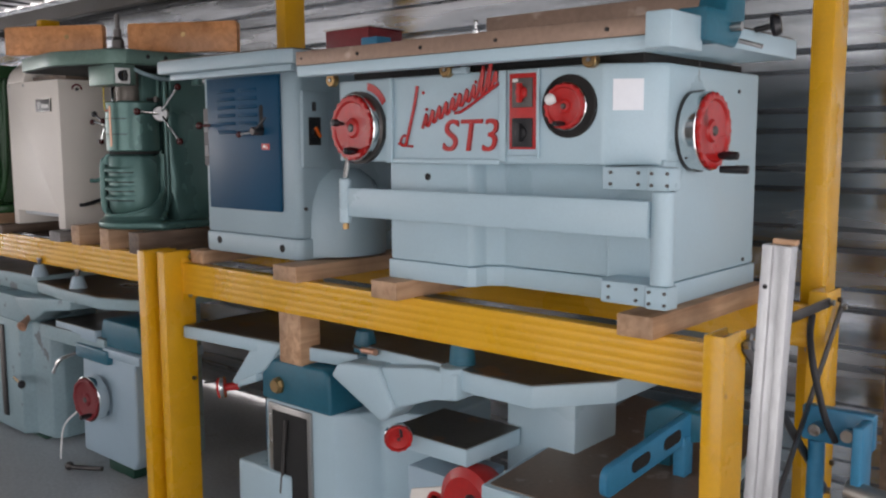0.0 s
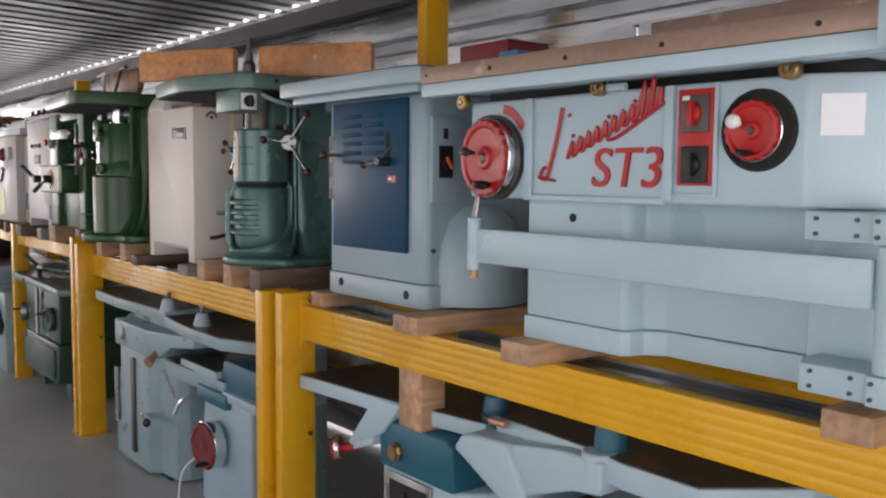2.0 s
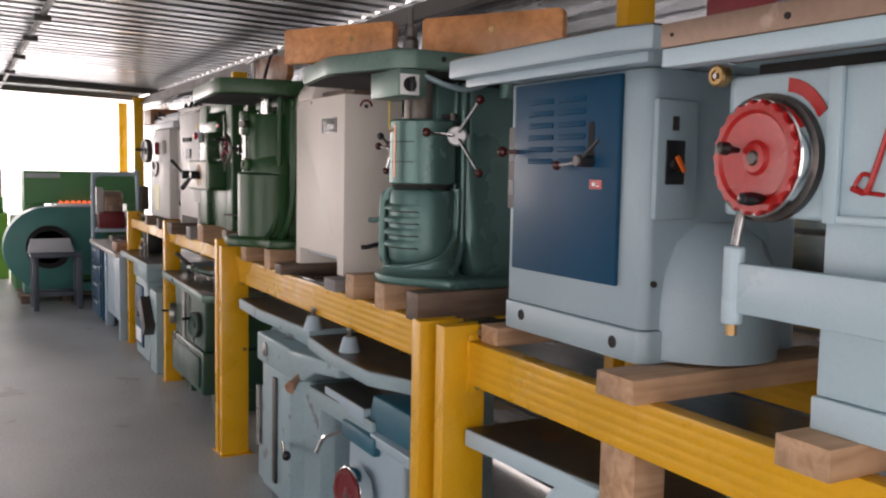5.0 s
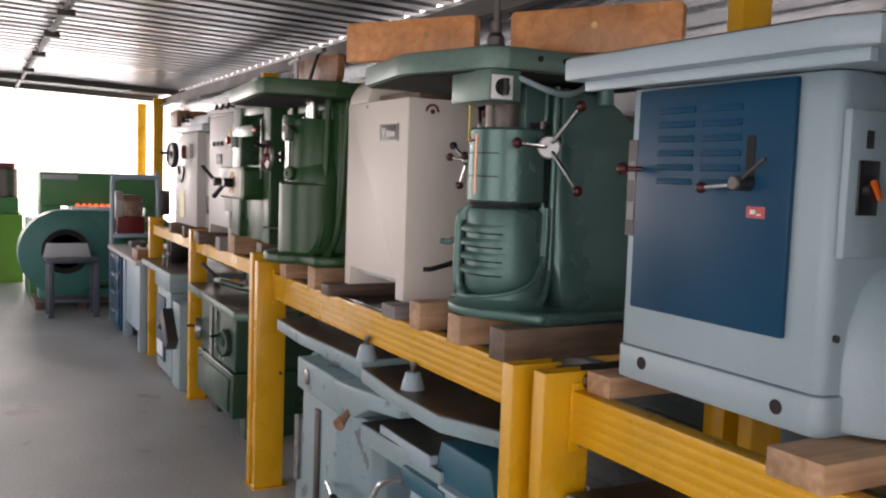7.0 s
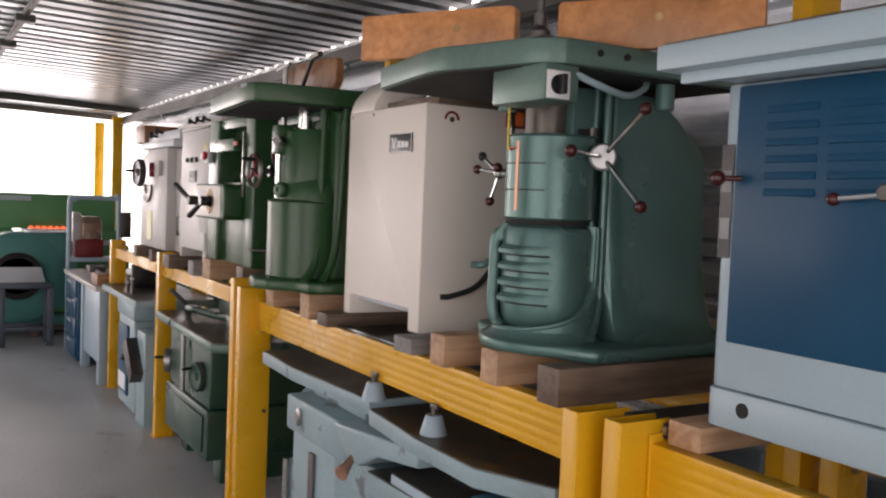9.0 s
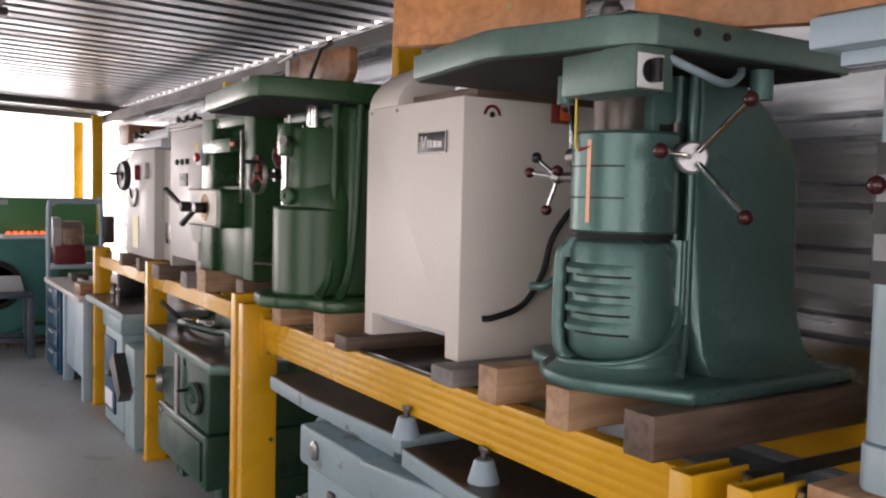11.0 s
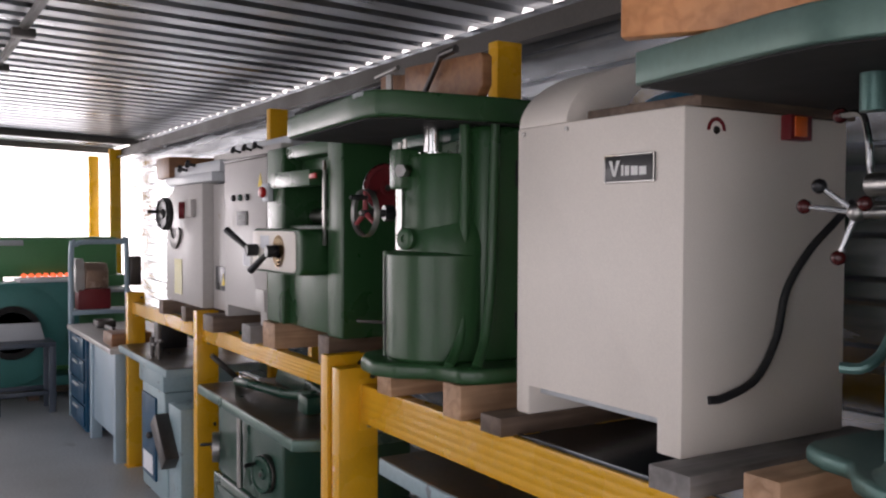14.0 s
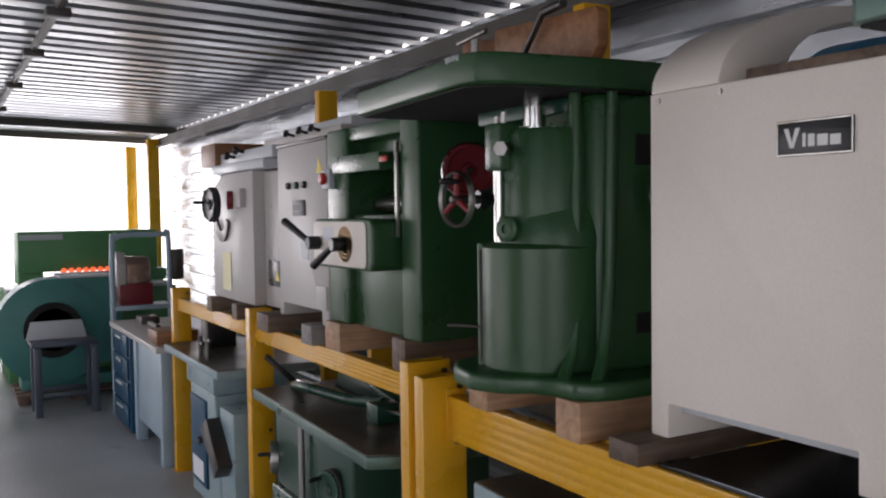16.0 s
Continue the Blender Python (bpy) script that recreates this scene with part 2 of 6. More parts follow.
# ---- modelling kit ----
class Solid:
    """Collects shapes into one mesh."""

    def __init__(self):
        self.bm = bmesh.new()

    def _bevel(self, faces, width, segments=2):
        if width > 0:
            edges = {e for f in faces for e in f.edges if len(e.link_faces) == 2 and e.calc_face_angle(0) > 0.5}
            bmesh.ops.bevel(self.bm, geom=list(edges), offset=width, segments=segments, affect="EDGES", profile=0.5, clamp_overlap=True)

    def box(self, x0, x1, y0, y1, z0, z1, bevel=0.004, m=None, segments=2):
        made = bmesh.ops.create_cube(self.bm, size=1.0)
        t = Matrix.Translation(((x0 + x1) / 2, (y0 + y1) / 2, (z0 + z1) / 2)) @ Matrix.Diagonal((abs(x1 - x0), abs(y1 - y0), abs(z1 - z0), 1))
        bmesh.ops.transform(self.bm, matrix=(m or Matrix()) @ t, verts=made["verts"])
        self._bevel({f for v in made["verts"] for f in v.link_faces}, bevel, segments)
        return self

    def prism(self, outline, depth0, depth1, axis="z", bevel=0.004, m=None, segments=2):
        """An outline pushed along an axis. Its pairs are (x, y) for z, (x, z) for y, (y, z) for x."""
        def place(a, b, d):
            p = {"z": (a, b, d), "y": (a, d, b), "x": (d, a, b)}[axis]
            return (m @ Vector(p)) if m else Vector(p)
        low = [self.bm.verts.new(place(a, b, depth0)) for a, b in outline]
        high = [self.bm.verts.new(place(a, b, depth1)) for a, b in outline]
        faces = [self.bm.faces.new(low), self.bm.faces.new(high)]
        for i in range(len(low)):
            j = (i + 1) % len(low)
            faces.append(self.bm.faces.new((low[i], low[j], high[j], high[i])))
        bmesh.ops.recalc_face_normals(self.bm, faces=faces)
        self._bevel(faces, bevel, segments)
        return self

    def loft(self, rings, closed=True):
        """Skin over rings of equally many points, with end caps."""
        made = [[self.bm.verts.new(p) for p in ring] for ring in rings]
        faces = []
        for a, b in zip(made, made[1:]):
            n = len(a)
            for i in range(n):
                j = (i + 1) % n
                faces.append(self.bm.faces.new((a[i], a[j], b[j], b[i])))
        if closed:
            faces += [self.bm.faces.new(made[0]), self.bm.faces.new(made[-1])]
        bmesh.ops.recalc_face_normals(self.bm, faces=faces)
        return self

    def lathe(self, profile, centre, direction=(0, 0, 1), segments=32, arc=None, ends=True):
        """A turned shape: profile of (radius, distance along the axis)."""
        turn = Vector(direction).normalized().to_track_quat("Z", "Y").to_matrix()
        c = Vector(centre)
        rings = []
        for r, h in profile:
            rings.append([c + turn @ Vector((max(r, 0.0004) * math.cos(a), max(r, 0.0004) * math.sin(a), h))
                          for a in (2 * math.pi * i / segments for i in range(segments))])
        return self.loft(rings, ends)

    def cyl(self, a, b, r, r2=None, segments=20, edge=0.0):
        a, b = Vector(a), Vector(b)
        h = (b - a).length
        r2 = r if r2 is None else r2
        if edge:
            return self.lathe([(r - edge, 0), (r, edge), (r2, h - edge), (r2 - edge, h)], a, b - a, segments)
        return self.lathe([(r, 0), (r2, h)], a, b - a, segments)

    def ball(self, centre, r, segments=16, squash=1.0, direction=(0, 0, 1)):
        steps = 9
        prof = [(r * math.sin(math.pi * i / steps), -r * squash * math.cos(math.pi * i / steps)) for i in range(steps + 1)]
        return self.lathe(prof, centre, direction, segments)

    def tube(self, points, r, segments=10, smooth=6):
        """A bent rod or hose through the points."""
        pts = [Vector(p) for p in points]
        if smooth and len(pts) > 2:
            fine = []
            ext = [pts[0] * 2 - pts[1]] + pts + [pts[-1] * 2 - pts[-2]]
            for i in range(1, len(ext) - 2):
                p0, p1, p2, p3 = ext[i - 1:i + 3]
                for k in range(smooth):
                    t = k / smooth
                    fine.append(0.5 * (2 * p1 + (p2 - p0) * t + (2 * p0 - 5 * p1 + 4 * p2 - p3) * t * t + (3 * p1 - p0 - 3 * p2 + p3) * t ** 3))
            pts = fine + [pts[-1]]
        rings, ref = [], None
        for i, p in enumerate(pts):
            d = (pts[min(i + 1, len(pts) - 1)] - pts[max(i - 1, 0)]).normalized()
            if ref is None:
                ref = d.orthogonal().normalized()
            ref = (ref - d * ref.dot(d)).normalized()
            side = d.cross(ref)
            rings.append([p + r * (math.cos(a) * ref + math.sin(a) * side) for a in (2 * math.pi * k / segments for k in range(segments))])
        return self.loft(rings)

    def torus(self, centre, direction, big, small, segments=36, ring=10):
        turn = Vector(direction).normalized().to_track_quat("Z", "Y").to_matrix()
        c = Vector(centre)
        rows = []
        for i in range(segments):
            a = 2 * math.pi * i / segments
            rows.append([self.bm.verts.new(c + turn @ Vector(((big + small * math.cos(k)) * math.cos(a), (big + small * math.cos(k)) * math.sin(a), small * math.sin(k))))
                         for k in (2 * math.pi * j / ring for j in range(ring))])
        faces = []
        for i in range(segments):
            p, q = rows[i], rows[(i + 1) % segments]
            for j in range(ring):
                k = (j + 1) % ring
                faces.append(self.bm.faces.new((p[j], p[k], q[k], q[j])))
        bmesh.ops.recalc_face_normals(self.bm, faces=faces)
        return self

    def mesh(self, name, smooth=True):
        data = bpy.data.meshes.new(name)
        self.bm.to_mesh(data)
        self.bm.free()
        if smooth:
            data.polygons.foreach_set("use_smooth", [True] * len(data.polygons))
            data.set_sharp_from_angle(angle=radians(32))
        return data


def part(name, solid, material, parent=None, label="", smooth=True):
    """Links a solid as ONE mesh object, under a thing or a part where one is given."""
    data = solid.mesh(name, smooth)
    data.materials.append(material if not isinstance(material, str) else M[material])
    ob = new(name, data)
    if parent is not None:
        ob.parent = parent
    if label:
        ob["label"] = label
    return ob


def thing(name, label, category, group=""):
    """An empty at the world's origin that holds the parts of one thing."""
    return tagged(new(name), label, category, group)


def setting(name, solid, material, label="", smooth=False):
    return tagged(part(name, solid, material, None, "", smooth), label, kind="structure")


def lettering(name, words, size, place, normal_turn, material, parent, depth=0.0015, shear=0.0, spacing=1.0):
    """Raised letters in the built-in font, as a mesh."""
    curve = bpy.data.curves.new(name, "FONT")
    curve.body, curve.size, curve.extrude, curve.shear, curve.space_character = words, size, depth, shear, spacing
    curve.align_x, curve.align_y = "CENTER", "CENTER"
    tmp = bpy.data.objects.new(name + "_text", curve)
    data = bpy.data.meshes.new_from_object(tmp)
    bpy.data.objects.remove(tmp)
    bpy.data.curves.remove(curve)
    data.materials.append(M[material])
    ob = new(name, data)
    ob.parent = parent
    ob.matrix_basis = place if isinstance(place, Matrix) else pose(*place, *normal_turn)
    return ob


# ---- building ----
WALL_Y, EAVE, FAR_X, NEAR_X, SIDE_Y = 1.30, 2.782, -13.6, 4.9, -5.6


def roof_height(y):
    return 2.80 - 0.03 * (y - WALL_Y)


setting("floor", Solid().box(FAR_X - 0.3, NEAR_X, SIDE_Y, WALL_Y + 0.1, -0.12, 0.0, 0), "concrete", "grey dusty concrete floor slab")
setting("ground", Solid().box(-80, 80, -80, 80, -0.4, -0.13, 0), "ground", "pale gravel yard around the shed")


def sheet_profile(length, pitch, depth):
    """Trapezoid ribs across a length: pairs of (along, out)."""
    pts, a = [], 0.0
    while a < length:
        pts += [(a, 0.0), (a + pitch * 0.55, 0.0), (a + pitch * 0.65, depth), (a + pitch * 0.9, depth)]
        a += pitch
    pts.append((min(a, length + pitch), 0.0))
    return pts


def corrugated(name, profile, place, material, label):
    """A ribbed sheet with 1 mm thickness; place(a, out, end) gives the point."""
    s = Solid()
    rows = [[s.bm.verts.new(place(a, o, e)) for a, o in profile] for e in (0, 1)]
    for i in range(len(profile) - 1):
        s.bm.faces.new((rows[0][i], rows[0][i + 1], rows[1][i + 1], rows[1][i]))
    bmesh.ops.recalc_face_normals(s.bm, faces=s.bm.faces[:])
    bmesh.ops.solidify(s.bm, geom=s.bm.faces[:], thickness=0.0015)
    return setting(name, s, material, label)


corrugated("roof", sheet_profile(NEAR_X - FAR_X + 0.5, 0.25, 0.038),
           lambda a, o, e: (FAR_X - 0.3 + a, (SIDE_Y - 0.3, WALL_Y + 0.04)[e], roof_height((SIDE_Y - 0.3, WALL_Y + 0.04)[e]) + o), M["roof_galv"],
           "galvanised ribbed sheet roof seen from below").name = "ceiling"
corrugated("wall_back", sheet_profile(EAVE - 0.02, 0.22, 0.03),
           lambda a, o, e: ((-12.0, NEAR_X)[e], WALL_Y + o, min(a + 0.02, EAVE)), M["galv"], "galvanised sheet wall with flat horizontal ribs")
# side wall behind the camera, with a wide door opening, and end wall with a wide opening
setting("wall_side", Solid().box(FAR_X, -9.1, SIDE_Y - 0.2, SIDE_Y, 0, 2.75, 0).box(-3.4, -0.6, SIDE_Y - 0.2, SIDE_Y, 0, 2.75, 0).box(-9.1, -3.4, SIDE_Y - 0.2, SIDE_Y, 2.6, 2.75, 0).box(4.6, NEAR_X, SIDE_Y - 0.2, SIDE_Y, 0, 2.75, 0)
        .box(-0.6, 4.6, SIDE_Y - 0.2, SIDE_Y, 2.6, 2.75, 0), "plaster", "grey plastered wall with two wide doorways")
setting("wall_near", Solid().box(NEAR_X, NEAR_X + 0.2, -5.8, -3.9, 0, 2.75, 0).box(NEAR_X, NEAR_X + 0.2, 0.9, 1.5, 0, 2.75, 0)
        .box(NEAR_X, NEAR_X + 0.2, -3.9, 0.9, 2.65, 2.75, 0), "plaster", "grey plastered end wall with a wide doorway")
setting("wall_far", Solid().box(FAR_X - 0.2, FAR_X, -5.8, 1.0, 0, 0.35, 0).box(FAR_X - 0.2, FAR_X, -5.8, -5.3, 0.35, 2.75, 0), "plaster", "low grey plastered wall under the end opening")


# bright overcast distance outside the openings
M["bright_sky"] = glow_material("bright_hazy_distance", (1.0, 0.99, 0.97), 3.2)
for nm, a in (("backdrop_far", (-24.1, -24, -16, 14, -0.5, 9)), ("backdrop_back", (-24, 14, 9.0, 9.1, -0.5, 9))):
    setting(nm, Solid().box(*a, 0), "bright_sky", "white hazy daylight outside the shed")


# ---- roof steel ----
roof_beam = thing("roof_beam", "dark steel channel along the eave above the sheet wall", "beam")
part("web", Solid().box(-12.2, NEAR_X, 1.16, 1.17, 2.58, 2.70, 0), "roof_steel", roof_beam)
part("flange", Solid().box(-12.2, NEAR_X, 1.10, 1.159, 2.58, 2.59, 0), "roof_steel", roof_beam)


purlin = thing("roof_purlin", "dark steel tube purlin running under the roof sheets", "purlin")
part("tube", Solid().box(FAR_X, NEAR_X, -0.785, -0.75, 2.785, 2.83, 0.004), "roof_steel", purlin)
for x in (-5.3, -6.6, -8.2, -10.0, -2.4, 1.2):
    part("clip", Solid().box(x - 0.05, x + 0.05, -0.83, -0.71, 2.755, 2.80, 0.004), "roof_steel", purlin)
for x in (-11.6, -13.2):
    rafter = thing("roof_rafter", "dark steel rafter crossing under the sheet roof", "rafter", "roof rafters")
    part("tube", Solid().prism([(SIDE_Y, roof_height(SIDE_Y) - 0.085), (WALL_Y, roof_height(WALL_Y) - 0.085), (WALL_Y, roof_height(WALL_Y) - 0.004), (SIDE_Y, roof_height(SIDE_Y) - 0.004)], x, x + 0.06, "x", 0.003), "roof_steel", rafter)
for x in (-12.05, -13.5):
    endc = thing("end_column", "yellow painted steel column at the open end of the shed", "column", "yellow end columns")
    part("tube", Solid().box(x, x + 0.11, 1.02, 1.16, 0.006, 2.69, 0.004), "yellow", endc)
    part("foot_plate", Solid().box(x - 0.04, x + 0.15, 0.98, 1.20, 0, 0.006, 0.001), "yellow", endc)


# ---- rack ----
def rack_post(x0, y0, top, w=0.055, d=0.13, label="yellow painted steel rack post standing on the concrete floor"):
    p = thing("rack_post", label, "rack post", "yellow rack posts")
    t = 0.008
    part("channel", Solid().prism([(x0, y0), (x0 + w, y0), (x0 + w, y0 + d), (x0 + w - t, y0 + d), (x0 + w - t, y0 + t), (x0 + t, y0 + t),
                                   (x0 + t, y0 + d), (x0, y0 + d)], 0.006, top, "z", 0.002), "yellow", p)
    part("foot_plate", Solid().box(x0 - 0.02, x0 + w + 0.02, y0 - 0.01, y0 + d + 0.02, 0.0, 0.006, 0.001), "yellow", p)
    for z in (0.62, top - 0.035):
        part("bolt", Solid().cyl((x0 + w, y0 + d - 0.025, z), (x0 + w + 0.012, y0 + d - 0.025, z), 0.009, segments=6), "dark_steel", p)
    return p


def rack_beam(x0, x1, y0, z0, z1, label="yellow ribbed steel rack beam carrying machines on timbers"):
    """Box beam with three pressed ribs on its face."""
    b = thing("rack_beam", label, "rack beam", "yellow rack beams")
    h = z1 - z0
    prof = [(y0 + 0.05, z0), (y0, z0)]
    for k in range(4):
        a = z0 + h * (0.16 + 0.2 * k)
        prof += [(y0, a), (y0 + 0.0007, a + h * 0.03), (y0 + 0.0007, a + h * 0.07), (y0, a + h * 0.1)]
    prof += [(y0, z1), (y0 + 0.05, z1)]
    part("beam", Solid().prism(prof, x0, x1, "x", 0.0015), "yellow", b)
    for x, s in ((x0, 1), (x1, -1)):
        part("end_plate", Solid().box(x, x + s * 0.006, y0 - 0.004, y0 + 0.07, z0 - 0.03, z1 + 0.02, 0.001), "yellow", b)
        part("bolt", Solid().cyl((x + s * 0.006, y0 + 0.03, z0 - 0.012), (x + s * 0.018, y0 + 0.03, z0 - 0.012), 0.009, segments=6), "steel", b)
    return b


rack_post(2.40, -0.105, 1.185)
rack_post(-0.100, -0.085, 1.19, d=0.15)
rack_post(-0.215, -0.110, 1.19, d=0.16)
rack_post(-2.722, -0.083, 1.215, d=0.155)
rack_post(-2.815, -0.085, 1.250, d=0.155)
rack_post(-4.715, 0.0, 1.245, 0.07, 0.12)
rack_post(-6.375, 0.0, 1.235, 0.07, 0.12)
for x in (2.385, -0.10, -0.215, -2.722, -2.832, -4.715, -6.375):
    rack_post(x, 0.68, 1.19, label="yellow painted rear rack post beside the sheet wall")
rack_beam(-0.043, 2.398, 0.0, 1.006, 1.14)
rack_beam(-2.665, -0.217, 0.0, 1.02, 1.154)
rack_beam(-4.643, -2.817, 0.03, 1.085, 1.165)
rack_beam(-6.303, -4.717, 0.03, 1.09, 1.168)
rack_beam(-0.043, 2.383, 0.70, 1.006, 1.14)
rack_beam(-2.665, -0.217, 0.70, 1.02, 1.154)
rack_beam(-4.643, -2.817, 0.70, 1.085, 1.165)
rack_beam(-6.303, -4.717, 0.70, 1.09, 1.168)


def strut(a, b, label="dark steel tie bar bolted between the rack posts"):
    t = thing("tie_bar", label, "tie bar", "rack tie bars")
    d = (Vector(b) - Vector(a))
    m = Matrix.Translation((Vector(a) + Vector(b)) / 2) @ d.to_track_quat("Z", "Y").to_matrix().to_4x4()
    part("bar", Solid().box(-0.003, 0.003, -0.015, 0.015, -d.length / 2, d.length / 2, 0.001, m), "dark_steel", t)
    for p in (a, b):
        part("bolt", Solid().cyl(Vector(p) + Vector((0.003, 0, 0)), Vector(p) + Vector((0.016, 0, 0)), 0.010, segments=6), "steel", t)
    return t


strut((2.459, 0.0, 1.15), (2.45, 0.72, 0.55))
strut((2.459, 0.76, 1.14), (2.462, 0.02, 0.42))
strut((2.45, 0.03, 1.165), (2.444, 0.69, 1.16))
strut((-0.042, 0.04, 1.165), (-0.042, 0.72, 1.165))
strut((-0.158, 0.03, 1.165), (-0.158, 0.72, 1.165))
strut((-2.664, 0.08, 1.14), (-2.664, 0.70, 0.5))
strut((-4.642, 0.08, 1.0), (-4.642, 0.70, 0.4))
for x in (2.34, -0.36, -3.04, -5.75):
    c = thing("wall_column", "yellow painted steel column against the sheet wall", "column", "yellow wall columns")
    part("channel", Solid().prism([(x - 0.035, 0.83), (x + 0.035, 0.83), (x + 0.035, 0.96), (x + 0.027, 0.96), (x + 0.027, 0.838), (x - 0.027, 0.838), (x - 0.027, 0.96), (x - 0.035, 0.96)], 0.006, 2.52, "z", 0.002), "yellow", c)
    part("foot_plate", Solid().box(x - 0.06, x + 0.06, 0.82, 0.98, 0, 0.006, 0.001), "yellow", c)


# ---- shared fittings ----
def handwheel(parent, centre, direction, radius, disc="red", rim="chrome", name="handwheel", label="red scalloped handwheel with a bright steel rim",
              handle_angle=-80, depth=0.03, scallops=22, spokes=False):
    """A handwheel facing the given direction, with rim, disc or spokes, hub and a turning handle."""
    d = Vector(direction).normalized()
    c = Vector(centre)
    turn = d.to_track_quat("Z", "Y").to_matrix()
    r = radius
    wheel = part(name, Solid().lathe([(r * 0.93, -depth), (r * 0.99, -depth), (r * 1.0, -depth + 0.004), (r * 1.0, -0.004), (r * 0.97, (0.004 if spokes else -0.002)), (r * 0.90, -0.004), (r * 0.90, -depth), (r * 0.93, -depth - 0.0005)], c, d, 48, ends=False), rim, parent, label)
    if spokes:
        s = Solid()
        for k in range(3):
            a = radians(90 + 120 * k)
            s.cyl(c - d * depth * 0.5, c - d * depth * 0.5 + turn @ Vector((math.cos(a), math.sin(a), 0)) * r * 0.95, r * 0.13, r * 0.09, 10)
        part("spoke_set", s, disc, wheel)
    else:
        n = scallops * 8
        ring = lambda f, h: [c + turn @ Vector((r * f * (1 - 0.06 * abs(math.sin(math.pi * scallops * i / n)) * (f > 0.85)) * math.cos(2 * math.pi * i / n),
                                                r * f * (1 - 0.06 * abs(math.sin(math.pi * scallops * i / n)) * (f > 0.85)) * math.sin(2 * math.pi * i / n), h)) for i in range(n)]
        part("disc", Solid().loft([ring(0.86, -depth), ring(0.955, -0.003), ring(0.985, 0.003), ring(0.95, 0.009), ring(0.80, 0.010), ring(0.74, 0.003), ring(0.3, -0.002), ring(0.24, 0.006), ring(0.02, 0.008)]), disc, wheel)
    part("hub", Solid().lathe([(r * 0.14, -depth), (r * 0.14, 0.006), (r * 0.1, 0.012), (0.001, 0.012)], c, d, 20), "dark_steel", wheel)
    a = radians(handle_angle)
    out = turn @ Vector((math.cos(a), math.sin(a), 0))
    p = c + out * r * 0.72
    part("handle", Solid().lathe([(r * 0.06, 0), (r * 0.09, 0.01), (r * 0.12, 0.035), (r * 0.1, 0.06), (0.001, 0.064)], p, d, 14), "black", wheel)
    return wheel


def ball_lever(parent, start, end, ball=0.014, rod=0.005, knob="bakelite", name="lever"):
    lever = part(name, Solid().cyl(start, end, rod * 1.2, rod, 10), "chrome", parent, "bright steel lever")
    part("ball_knob", Solid().ball(end, ball, 16), knob, lever, "round dark red knob" if knob == "bakelite" else "round black knob")
    return lever


def timber(x0, x1, y0, y1, z0, z1, wood="pine", label="sawn pine timber block lying across the rack beams"):
    s = Solid().box(-(x1 - x0) / 2, (x1 - x0) / 2, -(y1 - y0) / 2, (y1 - y0) / 2, -(z1 - z0) / 2, (z1 - z0) / 2, 0.004)
    for v in s.bm.verts:
        v.co += 0.0015 * Vector((noise.noise(v.co * 31 + Vector((x0, 0, 0))), noise.noise(v.co * 27 + Vector((0, y0, 4))), 0))
    ob = part("timber_bearer", s, wood)
    ob.location = ((x0 + x1) / 2, (y0 + y1) / 2, (z0 + z1) / 2)
    return tagged(ob, label, "timber", "timbers under the machines")


timber(2.135, 2.243, -0.065, 0.70, 1.14, 1.201)
timber(1.21, 1.33, -0.08, 0.70, 1.14, 1.201)
timber(0.65, 0.785, -0.05, 0.70, 1.14, 1.200)
timber(-0.02, 0.075, 0.03, 0.70, 1.14, 1.197)

# ---- panel saw and planer with red handwheels ----
saw = thing("combination_saw", "pale blue enamelled woodworking machine with red handwheels on timbers", "machine")
part("pedestal", Solid().prism([(1.235, 0.02), (1.585, 0.02), (1.60, 0.04), (1.61, 0.09), (1.66, 0.13), (2.05, 0.13), (2.07, 0.08), (2.245, 0.08), (2.245, 0.80), (1.235, 0.80)],
                               1.27, 1.63, "z", 0.006, segments=3), "pale_blue", saw)
part("plinth", Solid().prism([(1.229, 0.014), (1.588, 0.014), (1.607, 0.036), (1.616, 0.084), (1.664, 0.124), (2.046, 0.124), (2.066, 0.074), (2.251, 0.074), (2.251, 0.806), (1.229, 0.806)],
                             1.202, 1.268, "z", 0.004), "pale_blue", saw)
part("upper_case", Solid().prism([(1.035, -0.03), (2.105, -0.03), (2.22, 0.055), (2.245, 0.10), (2.245, 0.80), (1.10, 0.80), (1.0, 0.3), (1.0, 0.0)], 1.615, 1.902, "z", 0.008, segments=3), "pale_blue", saw)
fascia = part("fascia_frame", Solid().box(1.272, 1.300, -0.046, -0.031, 1.612, 1.900, 0.003).box(1.752, 1.776, -0.046, -0.031, 1.622, 1.900, 0.003)
              .box(1.300, 1.752, -0.044, -0.031, 1.612, 1.628, 0.003).box(1.886, 1.896, -0.042, -0.031, 1.64, 1.900, 0.003)
              .box(1.776, 1.896, -0.042, -0.031, 1.632, 1.642, 0.003), "pale_blue", saw)
# Near-black strip put in as the shade between table and case.
part("gap_shade_strip", Solid().box(1.05, 2.20, 0.03, 0.76, 1.9025, 1.9295, 0.002), "dark", saw, "dark strip coloured as gap shade under the table")
